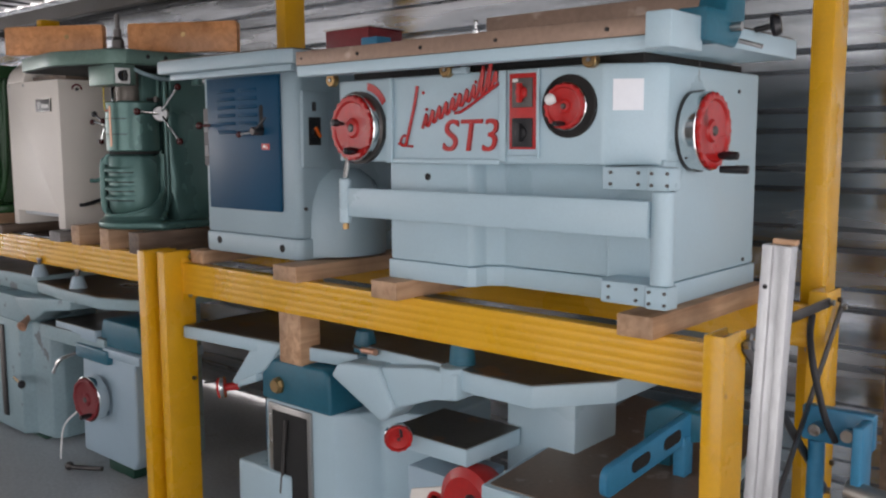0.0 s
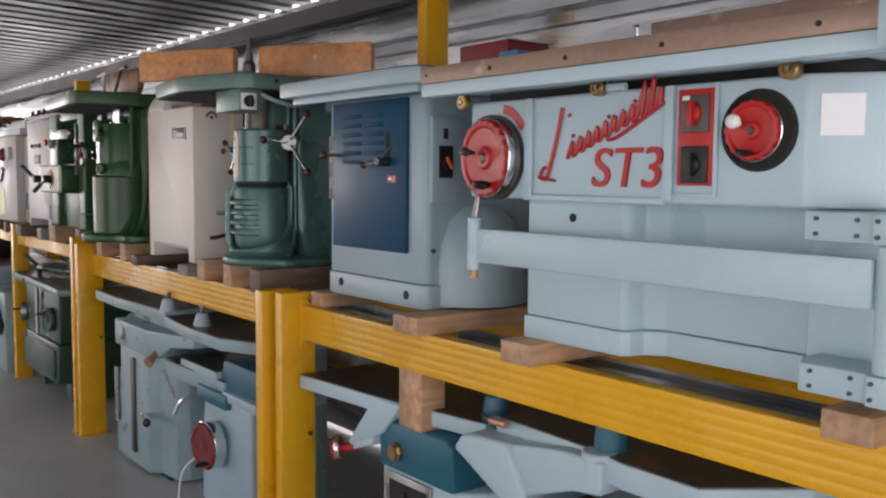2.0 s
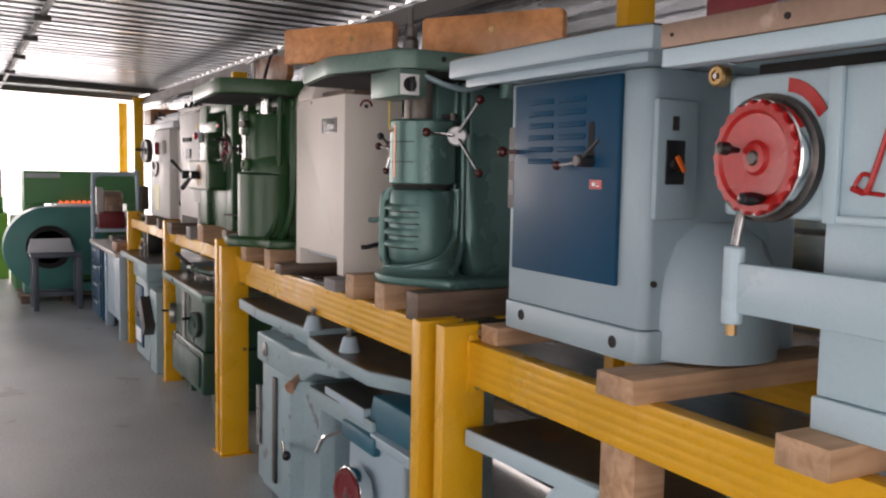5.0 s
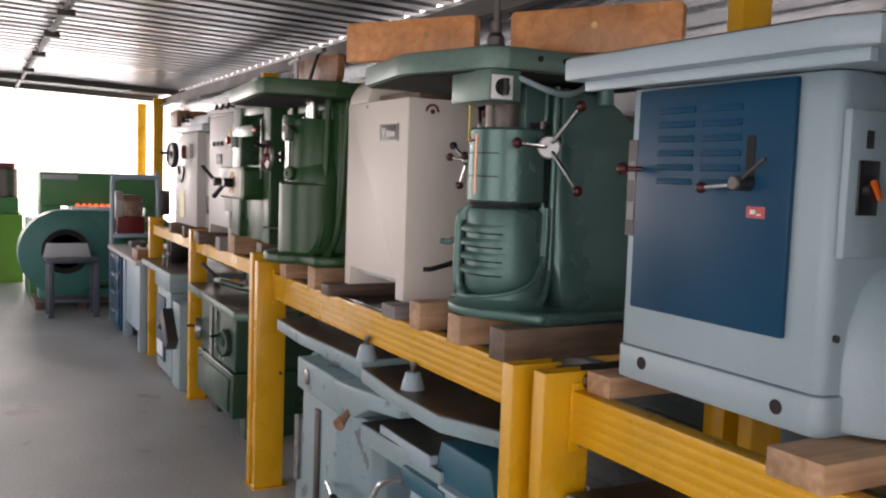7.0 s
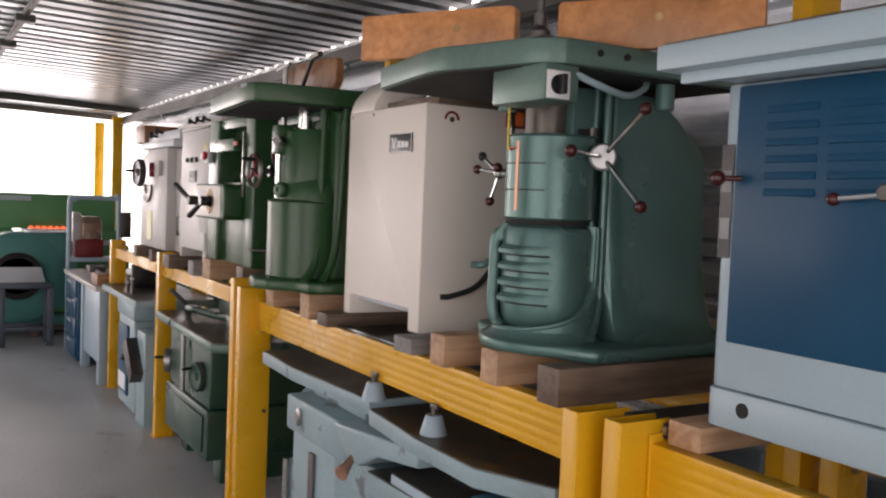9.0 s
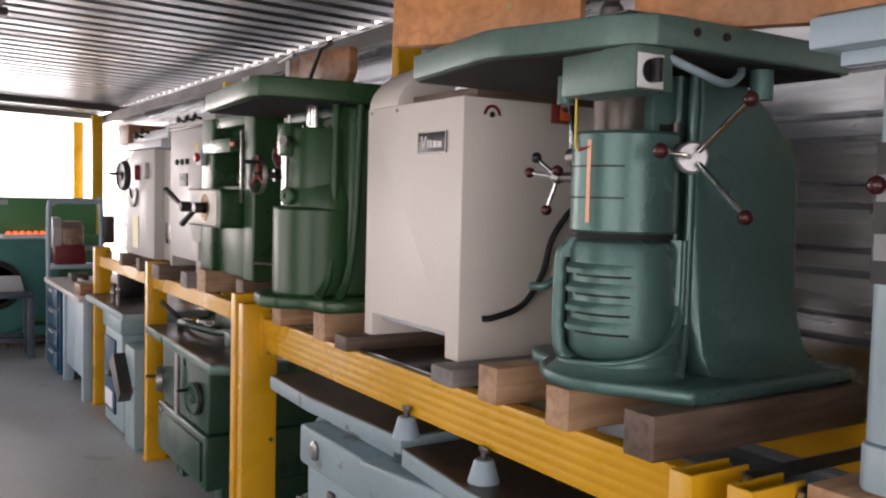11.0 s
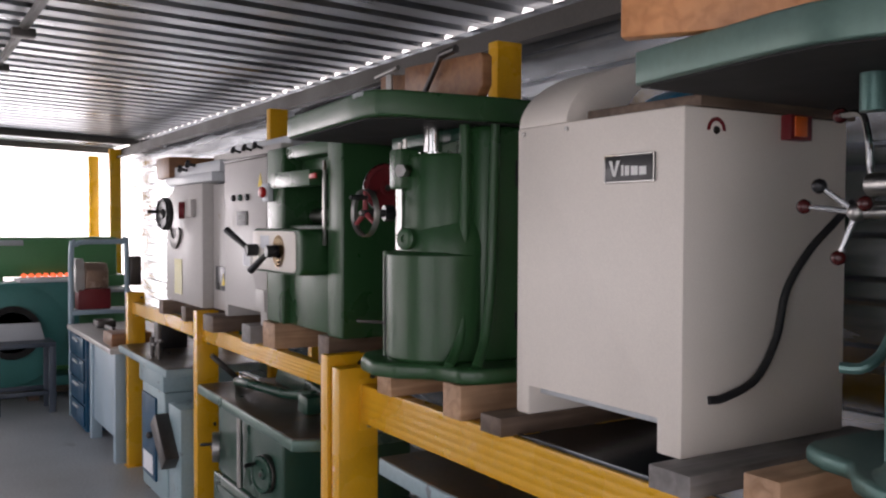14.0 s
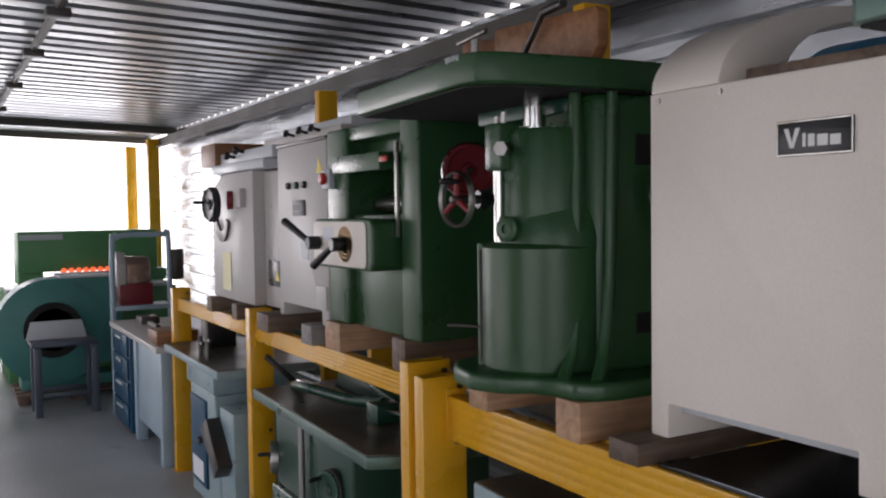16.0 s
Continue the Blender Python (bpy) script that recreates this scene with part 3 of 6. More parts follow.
# script badge: a tall slanted stroke, a rising row of slanted loops and an underline
badge = Solid()
badge.tube([(1.325, -0.036, 1.678), (1.352, -0.036, 1.672), (1.365, -0.036, 1.70), (1.395, -0.036, 1.80), (1.410, -0.036, 1.868)], 0.0055, 8)
badge.tube([(1.365, -0.036, 1.70), (1.345, -0.036, 1.704), (1.332, -0.036, 1.682), (1.352, -0.036, 1.672), (1.388, -0.036, 1.668)], 0.0042, 8)
loops = []
for k in range(11):
    x, z = 1.432 + 0.0285 * k, 1.728 + 0.0125 * k
    tall = 0.046 if k not in (8, 9) else 0.088
    loops += [(x, -0.036, z), (x + 0.008 + tall * 0.22, -0.036, z + tall), (x + 0.017, -0.036, z + 0.012)]
badge.tube(loops, 0.0052, 6, 4)
badge.tube([(1.57, -0.036, 1.775), (1.61, -0.036, 1.786), (1.745, -0.036, 1.862)], 0.0048, 8)
for x, z in ((1.436, 1.845), (1.45, 1.79), (1.572, 1.835), (1.655, 1.87)):
    badge.ball((x, -0.036, z), 0.0055, 8)
part("script_badge", badge, "red", saw, "red raised script badge")
lettering("model_lettering", "ST3", 0.146, (1.628, -0.034, 1.698), (90, 0, 0), "red", saw, 0.005, 0.16, 1.02)
part("scale_plate", Solid().prism([(1.165 + 0.155 * math.cos(radians(a)) * 0.78, 1.735 + 0.155 * math.sin(radians(a))) for a in (85, 75, 65, 55, 45, 36)]
                                  + [(1.165 + 0.128 * math.cos(radians(a)) * 0.78, 1.735 + 0.128 * math.sin(radians(a))) for a in (36, 45, 55, 65, 75, 85)],
                                  -0.034, -0.031, "y", 0), "red", saw, "curved red scale plate")
# left wheel in its round housing
part("wheel_housing", Solid().lathe([(0.128, 0.0), (0.128, 0.02), (0.118, 0.022), (0.118, 0.0)], (1.135, -0.03, 1.733), (0, -1, 0), 40), "dark_steel", saw)
handwheel(saw, (1.135, -0.075, 1.733), (-0.1, -1, 0), 0.118, handle_angle=-70, depth=0.035)
part("turning_knob", Solid().lathe([(0.005, 0), (0.008, 0.02), (0.014, 0.03), (0.012, 0.05), (0.001, 0.053)], (1.095, -0.078, 1.748), (-0.2, -1, 0.1), 14), "black", saw)
# right wheel, sunk into the case
part("wheel_well", Solid().lathe([(0.092, 0.0), (0.092, 0.006), (0.083, 0.008), (0.083, 0.001), (0.001, 0.001)], (1.995, -0.030, 1.785), (0, -1, 0), 44), "dark", saw)
handwheel(saw, (1.985, -0.042, 1.785), (0, -1, 0), 0.070, handle_angle=-90, depth=0.01, scallops=16)
part("clear_knob", Solid().ball((1.955, -0.075, 1.805), 0.017, 16).cyl((1.955, -0.05, 1.80), (1.955, -0.07, 1.805), 0.007), "letter_white", saw, "white plastic knob")
# side wheel
part("wheel_boss", Solid().lathe([(0.118, 0.0), (0.12, 0.03), (0.11, 0.035), (0.001, 0.035)], (2.246, 0.26, 1.712), (1, 0, 0), 40), "dark_steel", saw)
handwheel(saw, (2.315, 0.245, 1.712), (1, -0.05, 0), 0.115, handle_angle=-60, depth=0.05)
part("turning_handle", Solid().cyl((2.318, 0.30, 1.60), (2.40, 0.31, 1.60), 0.011, 0.013, 14, 0.003), "black", saw)
# switches
plate = part("switch_panel", Solid().box(1.785, 1.884, -0.036, -0.0311, 1.660, 1.888, 0.002), "red", saw, "red switch panel")
for z, m in ((1.83, "dark_steel"), (1.71, "black")):
    part("switch_plate", Solid().box(1.797, 1.872, -0.041, -0.0361, z - 0.044, z + 0.044, 0.002), m, plate)
part("switch_knob", Solid().lathe([(0.02, 0), (0.019, 0.008), (0.014, 0.012), (0.001, 0.012)], (1.834, -0.041, 1.83), (0, -1, 0), 20).box(1.828, 1.84, -0.066, -0.045, 1.80, 1.858, 0.003), "red", plate)
part("switch_knob", Solid().lathe([(0.02, 0), (0.019, 0.008), (0.014, 0.012), (0.001, 0.012)], (1.834, -0.041, 1.71), (0, -1, 0), 20).box(1.828, 1.84, -0.066, -0.045, 1.682, 1.738, 0.003), "black", plate)
part("label_strip", Solid().box(1.80, 1.82, -0.0425, -0.0412, 1.862, 1.872, 0), "letter_white", plate)
for y, z in ((0.16, 1.60), (0.62, 1.60), (0.62, 1.84)):
    part("side_screw", Solid().cyl((2.2455, y, z), (2.250, y, z), 0.006, segments=10), "dark_steel", saw)
part("paper_label", Solid().prism([(2.128, -0.0165), (2.198, 0.035), (2.197, 0.0365), (2.127, -0.015)], 1.77, 1.858, "z", 0), "paper", saw, "white paper sticker")
for x, z in ((1.01, 1.905), (1.546, 1.912), (2.072, 1.912)):
    k = part("clamp_knob", Solid().lathe([(0.019, 0.0), (0.023, 0.004), (0.023, 0.026), (0.019, 0.03), (0.012, 0.03), (0.012, 0.026), (0.001, 0.026)], (x, -0.031, z), (0, -1, 0), 24), "brass", saw, "brass clamp knob")
    part("screw", Solid().cyl((x, -0.058, z), (x, -0.064, z), 0.006, segments=8), "steel", k)
part("lug", Solid().box(1.57, 1.63, -0.052, -0.031, 1.898, 1.918, 0.003), "pale_blue", saw)
part("bore", Solid().lathe([(0.0125, 0), (0.0125, 0.002), (0.001, 0.002)], (1.41, 0.02, 1.565), (0, -1, 0), 18), "dark", saw)
# swinging arm
arm = part("swing_arm", Solid().box(1.09, 2.275, -0.085, -0.06, 1.42, 1.522, 0.004), "pale_blue", saw)
part("arm_pivot", Solid().cyl((1.095, -0.075, 1.395), (1.095, -0.075, 1.555), 0.022, segments=24, edge=0.004), "pale_blue", arm)
part("pivot_pin", Solid().cyl((1.095, -0.075, 1.372), (1.095, -0.075, 1.395), 0.012), "brass", arm)
part("pivot_pin", Solid().cyl((1.095, -0.075, 1.555), (1.095, -0.06, 1.62), 0.010), "steel", arm)
part("hinge_tube", Solid().cyl((2.305, -0.05, 1.292), (2.305, -0.05, 1.548), 0.032, segments=24, edge=0.003), "pale_blue", arm)
for z0, z1 in ((1.228, 1.290), (1.550, 1.612)):
    h = part("hinge_bracket", Solid().prism([(2.125, -0.062), (2.262, -0.062), (2.275, -0.085), (2.335, -0.085), (2.338, -0.02), (2.24, 0.085), (2.10, 0.085), (2.10, 0.0)], z0, z1, "z", 0.004), "pale_blue", saw)
    for x in (2.15, 2.235):
        for z in (z0 + 0.015, z1 - 0.015):
            part("bolt", Solid().cyl((x, -0.062, z), (x, -0.067, z), 0.005, segments=8), "dark_steel", h)
    for x in (2.285, 2.33):
        for z in (z0 + 0.015, z1 - 0.015):
            part("bolt", Solid().cyl((x, -0.085, z), (x, -0.090, z), 0.005, segments=8), "dark_steel", h)
for y, z in ((0.11, 1.27), (0.7, 1.29)):
    part("bolt", Solid().cyl((2.246, y, z), (2.252, y, z), 0.006, segments=8), "dark_steel", saw)
part("seam", Solid().box(2.2455, 2.2462, 0.30, 0.302, 1.86, 1.915, 0), "grey_bar", saw)
# tables
slide = part("sliding_table", Solid().prism([(-0.25, 1.945), (-0.25, 1.992), (-0.02, 1.992), (-0.02, 1.93), (-0.19, 1.93), (-0.19, 1.945)], 1.03, 2.345, "x", 0.002), "rust_strip", saw, "browned steel sliding table edge")
part("table_rail", Solid().box(1.03, 2.345, -0.245, -0.19, 1.908, 1.944, 0.003), "pale_blue", slide)
part("table_bolt", Solid().cyl((1.06, -0.252, 1.968), (1.06, -0.250, 1.968), 0.004, segments=8), "dark", slide)
for x in (1.33, 1.60, 1.88, 2.23):
    part("table_bolt", Solid().cyl((x, -0.2535, 1.966), (x, -0.2495, 1.966), 0.006, segments=8), "dark", slide)
part("end_block", Solid().box(2.346, 2.415, -0.275, -0.085, 1.908, 1.997, 0.005), "pale_blue", slide)
part("main_table", Solid().box(1.0, 2.42, -0.015, 0.62, 1.93, 1.988, 0.004), "pale_blue", saw)
part("table_face", Solid().box(1.0, 2.41, -0.01, 0.61, 1.9885, 1.995, 0.001), "cast", saw)
bracket = part("fence_bracket", Solid().prism([(-0.10, 1.935), (-0.10, 2.02), (0.02, 2.02), (0.06, 2.10), (0.16, 2.12), (0.16, 1.99), (0.10, 1.93)], 2.35, 2.43, "x", 0.006), "teal", saw, "teal cast fence bracket")
part("clamp_screw", Solid().cyl((2.43, 0.06, 1.98), (2.46, 0.06, 1.98), 0.012), "steel", bracket)
part("clamp_pin", Solid().cyl((2.43, 0.12, 1.95), (2.49, 0.13, 1.93), 0.006), "steel", bracket)
part("hand_knob", Solid().lathe([(0.008, 0), (0.008, 0.04), (0.028, 0.045), (0.032, 0.055), (0.022, 0.07), (0.001, 0.072)], (2.42, 0.26, 1.99), (0.9, 0.2, 0.15), 18), "black", saw, "black plastic hand knob")
part("bolt_head", Solid().cyl((2.38, -0.10, 1.985), (2.38, -0.13, 1.985), 0.011, segments=10), "steel", saw)
fence = tagged(part("grey_board", Solid().box(1.60, 2.34, 0.10, 0.13, 1.997, 2.085, 0.004), "rust_strip"), "brown steel guide fence standing on the saw table", "fence")
fence2 = tagged(part("wooden_fence", Solid().box(1.12, 1.60, 0.16, 0.19, 1.997, 2.05, 0.004), "brown_board"), "brown hardwood fence board on the saw table", "fence")
post = thing("clamp_post", "chrome clamp post on the saw table", "clamp")
part("foot", Solid().lathe([(0.022, 0), (0.022, 0.02), (0.012, 0.03), (0.012, 0.045), (0.005, 0.05), (0.005, 0.072), (0.01, 0.074), (0.001, 0.08)], (1.60, 0.04, 1.995), (0, 0, 1), 20), "chrome", post)
case = thing("red_box", "open dark red steel box on the saw table", "box")
part("tray", Solid().box(0.83, 1.06, 0.10, 0.30, 1.995, 2.105, 0.004), "dark_red", case)
part("rim", Solid().box(0.825, 1.065, 0.095, 0.305, 2.1055, 2.111, 0.001), "steel", case)
part("bracket", Solid().box(1.068, 1.15, 0.05, 0.13, 1.997, 2.06, 0.004), "mid_blue", case)


# the saw and what stands on it, set to their size on the timbers
for ob in (saw, fence, fence2, post, case):
    ob.matrix_basis = Matrix.Translation((1.03, -0.04, 1.2)) @ Matrix.Diagonal((0.965, 0.86, 0.944, 1)) @ Matrix.Translation((-1.03, 0.03, -1.2))


# ---- spindle moulder with a deep blue door ----
def rounded(x0, x1, y0, y1, r, steps=5):
    """A rectangle with rounded corners."""
    out = []
    for cx, cy, a0 in ((x1 - r, y1 - r, 0), (x0 + r, y1 - r, 90), (x0 + r, y0 + r, 180), (x1 - r, y0 + r, 270)):
        out += [(cx + r * math.cos(radians(a0 + 90 * k / steps)), cy + r * math.sin(radians(a0 + 90 * k / steps))) for k in range(steps + 1)]
    return out


blue = thing("spindle_moulder", "grey-blue spindle moulder with a deep blue louvred door on timbers", "machine")
part("body", Solid().prism(rounded(0.045, 0.665, 0.075, 0.62, 0.03), 1.285, 1.925, "z", 0.004), "blue_grey_body", blue)
part("plinth", Solid().prism(rounded(0.040, 0.672, 0.068, 0.63, 0.035), 1.20, 1.283, "z", 0.006), "blue_grey_body", blue)
part("bulge", Solid().loft([[(0.60 + r * math.cos(radians(a)), 0.32 + r * 0.95 * math.sin(radians(a)), z) for a in range(-90, 271, 15)]
                            for r, z in ((0.21, 1.21), (0.21, 1.34), (0.20, 1.42), (0.165, 1.50), (0.10, 1.55))]), "blue_grey_body", blue)
door = part("door", Solid().box(0.098, 0.572, 0.060, 0.0745, 1.385, 1.918, 0.005), "deep_blue", blue, "deep blue louvred door")
for c in (0.175, 0.318):
    for k in range(6):
        z = 1.865 - 0.033 * k
        part("louvre", Solid().prism([(0.0595, z - 0.008), (0.056, z - 0.005), (0.0595, z + 0.008)], c, c + 0.118, "x", 0.001), "deep_blue", door)
part("slot", Solid().prism(rounded(0.452, 0.476, 1.683, 1.803, 0.0115), 0.0585, 0.0597, "y", 0), "dark", door)
part("warning_label", Solid().box(0.462, 0.512, 0.0588, 0.0598, 1.628, 1.652, 0), "red", door)
part("warning_mark", Solid().box(0.472, 0.486, 0.0580, 0.0587, 1.636, 1.645, 0).box(0.490, 0.502, 0.0580, 0.0587, 1.634, 1.637, 0), "letter_white", door)
ball_lever(door, (0.47, 0.03, 1.698), (0.355, 0.03, 1.688), 0.013)
part("lever_hub", Solid().cyl((0.465, 0.062, 1.70), (0.465, 0.01, 1.70), 0.016, segments=18, edge=0.003), "dark_steel", door)
part("lever_rod", Solid().cyl((0.465, 0.02, 1.70), (0.53, 0.03, 1.752), 0.004), "dark_steel", door)
part("side_knob", Solid().ball((0.082, 0.03, 1.727), 0.016).cyl((0.082, 0.03, 1.727), (0.12, 0.06, 1.727), 0.006), "bakelite", blue)
part("data_plate", Solid().box(0.052, 0.085, 0.0725, 0.0742, 1.56, 1.80, 0), "black", blue)
for z in (1.60, 1.70):
    part("data_print", Solid().box(0.056, 0.082, 0.0712, 0.0724, z, z + 0.045, 0), "grey_bar", blue)
for x, z in ((0.147, 1.248), (0.565, 1.242)):
    part("fixing_hole", Solid().lathe([(0.016, 0), (0.016, 0.0015), (0.001, 0.0015)], (x, 0.068, z), (0, -1, 0), 18), "dark", blue)
boxp = part("switch_housing", Solid().box(0.667, 0.685, 0.085, 0.215, 1.56, 1.85, 0.004), "blue_grey_body", blue)
part("switch_plate", Solid().box(0.686, 0.691, 0.11, 0.17, 1.645, 1.752, 0.003), "black", boxp)
part("switch_knob", Solid().lathe([(0.020, 0), (0.018, 0.012), (0.001, 0.012)], (0.691, 0.14, 1.695), (1, 0, 0), 20), "black", boxp)
part("pointer", Solid().box(-0.004, 0.004, -0.005, 0.005, -0.022, 0.022, 0.001, pose(0.708, 0.14, 1.695, 35, 0, 0)), "orange", boxp)
part("badge", Solid().box(0.686, 0.6875, 0.13, 0.15, 1.775, 1.81, 0), "dark_steel", boxp)
for y, z in ((0.1, 1.66), (0.105, 1.40)):
    part("screw", Solid().cyl((0.665, y, z), (0.672, y, z), 0.008, segments=10), "dark_steel", blue)
part("neck", Solid().cyl((0.42, 0.35, 1.925), (0.42, 0.35, 1.945), 0.16, segments=32), "blue_grey_body", blue)
top = part("table", Solid().prism([(0.07, -0.15), (0.80, -0.15), (0.885, -0.12), (0.885, 0.58), (0.07, 0.58)], 1.928, 1.978, "z", 0.006), "blue_grey_body", blue)
part("table_face", Solid().prism([(0.08, -0.14), (0.795, -0.14), (0.875, -0.113), (0.875, 0.57), (0.08, 0.57)], 1.9785, 1.983, "z", 0.001), "cast", top)
part("table_rib", Solid().box(0.10, 0.86, -0.11, -0.09, 1.905, 1.9275, 0.002), "blue_grey_body", top)

# ---- sea green spindle moulder ----
press = thing("green_spindle_moulder", "sea green cast spindle moulder with ball levers on timbers", "machine")
CX, CY, DR = -0.615, 0.13, 0.127


def around(r, a, z):
    """A point at a radius and compass angle round the moulder's spindle axis."""
    return (CX + r * math.cos(radians(a)), CY + r * math.sin(radians(a)), z)


def wall_arc(a0, a1, step, section):
    """A bent strip round the spindle axis: section(a) gives pairs of (radius, height)."""
    n = max(2, int(abs(a1 - a0) / step))
    return Solid().loft([[around(r, a, z) for r, z in section(a)] for a in (a0 + (a1 - a0) * k / n for k in range(n + 1))])


part("base_plate", Solid().prism([(-0.97, 0.17), (-0.955, 0.13), (-0.90, 0.10), (-0.83, 0.085), (-0.78, 0.02), (-0.71, -0.02), (-0.62, -0.03), (-0.53, 0.005), (-0.46, 0.05), (-0.40, 0.075), (-0.355, 0.10),
                                  (-0.345, 0.16), (-0.36, 0.70), (-0.90, 0.70), (-0.97, 0.30)], 1.252, 1.290, "z", 0.013, segments=3), "sea_green", press)
part("column", Solid().prism([(0.26, 1.288), (0.74, 1.288), (0.69, 1.31), (0.66, 1.38), (0.635, 1.50), (0.625, 1.80), (0.60, 1.84), (0.50, 1.925), (0.42, 1.975), (0.26, 1.985)], -0.75, -0.505, "x", 0.018, segments=4), "sea_green", press)
part("column_flank", Solid().loft([[(-0.505 + o * 0.1, 0.25, z), (-0.488 + o * 0.55, 0.262, z), (-0.475 + o, 0.30, z), (-0.475 + o, 0.60, z), (-0.52, 0.60, z), (-0.52, 0.25, z)]
                                   for o, z in ((0.09, 1.29), (0.055, 1.305), (0.025, 1.335), (0.008, 1.38), (-0.012, 1.45), (-0.02, 1.60), (-0.022, 1.80))]), "sea_green", press)
for px, py, r in ((-0.510, 0.238, 0.012), (-0.540, 0.222, 0.010)):
    part("column_bead", Solid().tube([(px + 0.05, py - 0.07, 1.295), (px + 0.02, py - 0.03, 1.33), (px + 0.005, py - 0.006, 1.39), (px, py, 1.47), (px, py, 1.985)], r, 12), "sea_green", press)
part("upper_sleeve", Solid().lathe([(DR - 0.008, 0), (DR, 0.006), (DR, 0.226), (DR - 0.006, 0.234), (0.06, 0.235)], (CX, CY, 1.616), (0, 0, 1), 64), "sea_green", press)
part("sleeve_gap", Solid().cyl((CX, CY, 1.604), (CX, CY, 1.6165), DR - 0.012, segments=48), "dark", press)
part("rear_web", Solid().box(-0.70, -0.54, 0.14, 0.27, 1.30, 1.985, 0.01), "sea_green", press)
motor_door = part("motor_door", Solid().lathe([(0.09, 0), (DR - 0.016, 0.008), (DR - 0.004, 0.03), (DR, 0.07), (DR, 0.262), (DR - 0.006, 0.278), (DR - 0.022, 0.288), (0.06, 0.288)], (CX, CY, 1.316), (0, 0, 1), 64), "sea_green", press, "rounded ribbed motor door")
for k in range(4):
    z = 1.533 - 0.044 * k
    part("cooling_rib", wall_arc(-104, -30, 5, lambda a: [(DR - 0.01, z - 0.012), (DR + 0.0185 * (1 - (a + 104) / 84), z - 0.010), (DR + 0.0195 * (1 - (a + 104) / 84), z + 0.001),
                                                           (DR + 0.008 * (1 - (a + 104) / 84), z + 0.012), (DR - 0.01, z + 0.015)]), "sea_green", motor_door)
    part("vent_slot", wall_arc(-98, -34, 5, lambda a: [(DR - 0.01, z - 0.0175), (DR + 0.0012, z - 0.0175), (DR + 0.0012, z - 0.0125), (DR - 0.01, z - 0.0125)]), "dark", motor_door)
part("door_flange", Solid().tube([around(DR - 0.004, -118, 1.585), around(DR + 0.016, -120, 1.565), around(DR + 0.020, -121, 1.50), around(DR + 0.020, -121, 1.36), around(DR + 0.004, -116, 1.325), around(DR - 0.004, -100, 1.312)], 0.016, 12), "sea_green", motor_door)
# Near-black fill painted as the shade between door and left casing.
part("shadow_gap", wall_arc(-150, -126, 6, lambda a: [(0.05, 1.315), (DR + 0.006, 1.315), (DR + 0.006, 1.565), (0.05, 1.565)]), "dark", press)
part("left_casing", wall_arc(-200, -150, 6, lambda a: [(0.05, 1.29), (DR + 0.022, 1.29), (DR + 0.022, 1.560), (DR + 0.006, 1.602), (0.05, 1.602)]), "sea_green", press)
part("casing_shoulder", wall_arc(-155, -112, 6, lambda a: [(0.05, 1.556), (DR + 0.020, 1.556), (DR + 0.018, 1.580), (DR + 0.002, 1.603), (0.05, 1.603)]), "sea_green", press)
edge = ((1.602, 36), (1.45, 33), (1.405, 22), (1.368, 5), (1.342, -18), (1.325, -50), (1.318, -85), (1.314, -112))
for (z1, a1), (z0, a0) in zip(edge, edge[1:]):
    n = 8
    part("cradle", Solid().loft([[around(r, b0 + (70 - b0) * k / n, z) for r, z, b0 in ((0.06, z0, a0), (DR + 0.019, z0, a0), (DR + 0.019, z1, a1), (0.06, z1, a1))] for k in range(n + 1)]), "sea_green", press)
part("cradle_lip", Solid().tube([around(DR + 0.016, a, z) for z, a in edge], 0.007, 10), "sea_green", press)
part("cradle_foot", wall_arc(-160, 70, 8, lambda a: [(0.05, 1.288), (DR + 0.045, 1.288), (DR + 0.028, 1.298), (DR + 0.019, 1.3145), (0.05, 1.3145)]), "sea_green", press)
for z in (1.697, 1.769):
    part("sleeve_slot", wall_arc(-165, -44, 6, lambda a: [(DR - 0.01, z - 0.002), (DR + 0.0006, z - 0.002), (DR + 0.0006, z + 0.002), (DR - 0.01, z + 0.002)]), "dark", press)
part("hook", Solid().tube([around(DR + 0.015, -150, 1.53), around(DR + 0.03, -145, 1.50), around(DR + 0.06, -140, 1.478), around(DR + 0.095, -142, 1.476)], 0.010, 10), "sea_green", press)
part("steel_rule", wall_arc(-85.5, -80.5, 2.5, lambda a: [(DR - 0.002, 1.640), (DR + 0.002, 1.640), (DR + 0.002, 1.828), (DR - 0.002, 1.828)]), "copper", press, "coppery steel rule strip")
part("rule_pointer", Solid().cyl(around(DR + 0.003, -98, 1.806), around(DR + 0.005, -84, 1.812), 0.004, 0.001, 8), "red", press)
part("spindle_neck", Solid().cyl((CX - 0.02, CY, 1.85), (CX - 0.02, CY, 2.003), 0.066, segments=36), "cast", press, "oily steel spindle neck")
part("yellow_wire", Solid().tube([around(DR + 0.002, -108, 2.0), around(DR + 0.003, -107, 1.86), around(DR + 0.004, -104, 1.815), around(DR + 0.004, -97, 1.806)], 0.003, 6), "yellow_sign", press)
hub_at = Vector((-0.45, 0.175, 1.792))
axis = Vector((0.80, -0.60, 0)).normalized()
hub = part("feed_hub", Solid().lathe([(0.027, -0.11), (0.027, -0.012), (0.036, -0.008), (0.036, 0.028), (0.031, 0.034), (0.001, 0.034)], hub_at - axis * 0.03, axis, 28), "aluminium", press, "dull steel feed hub with three ball levers")
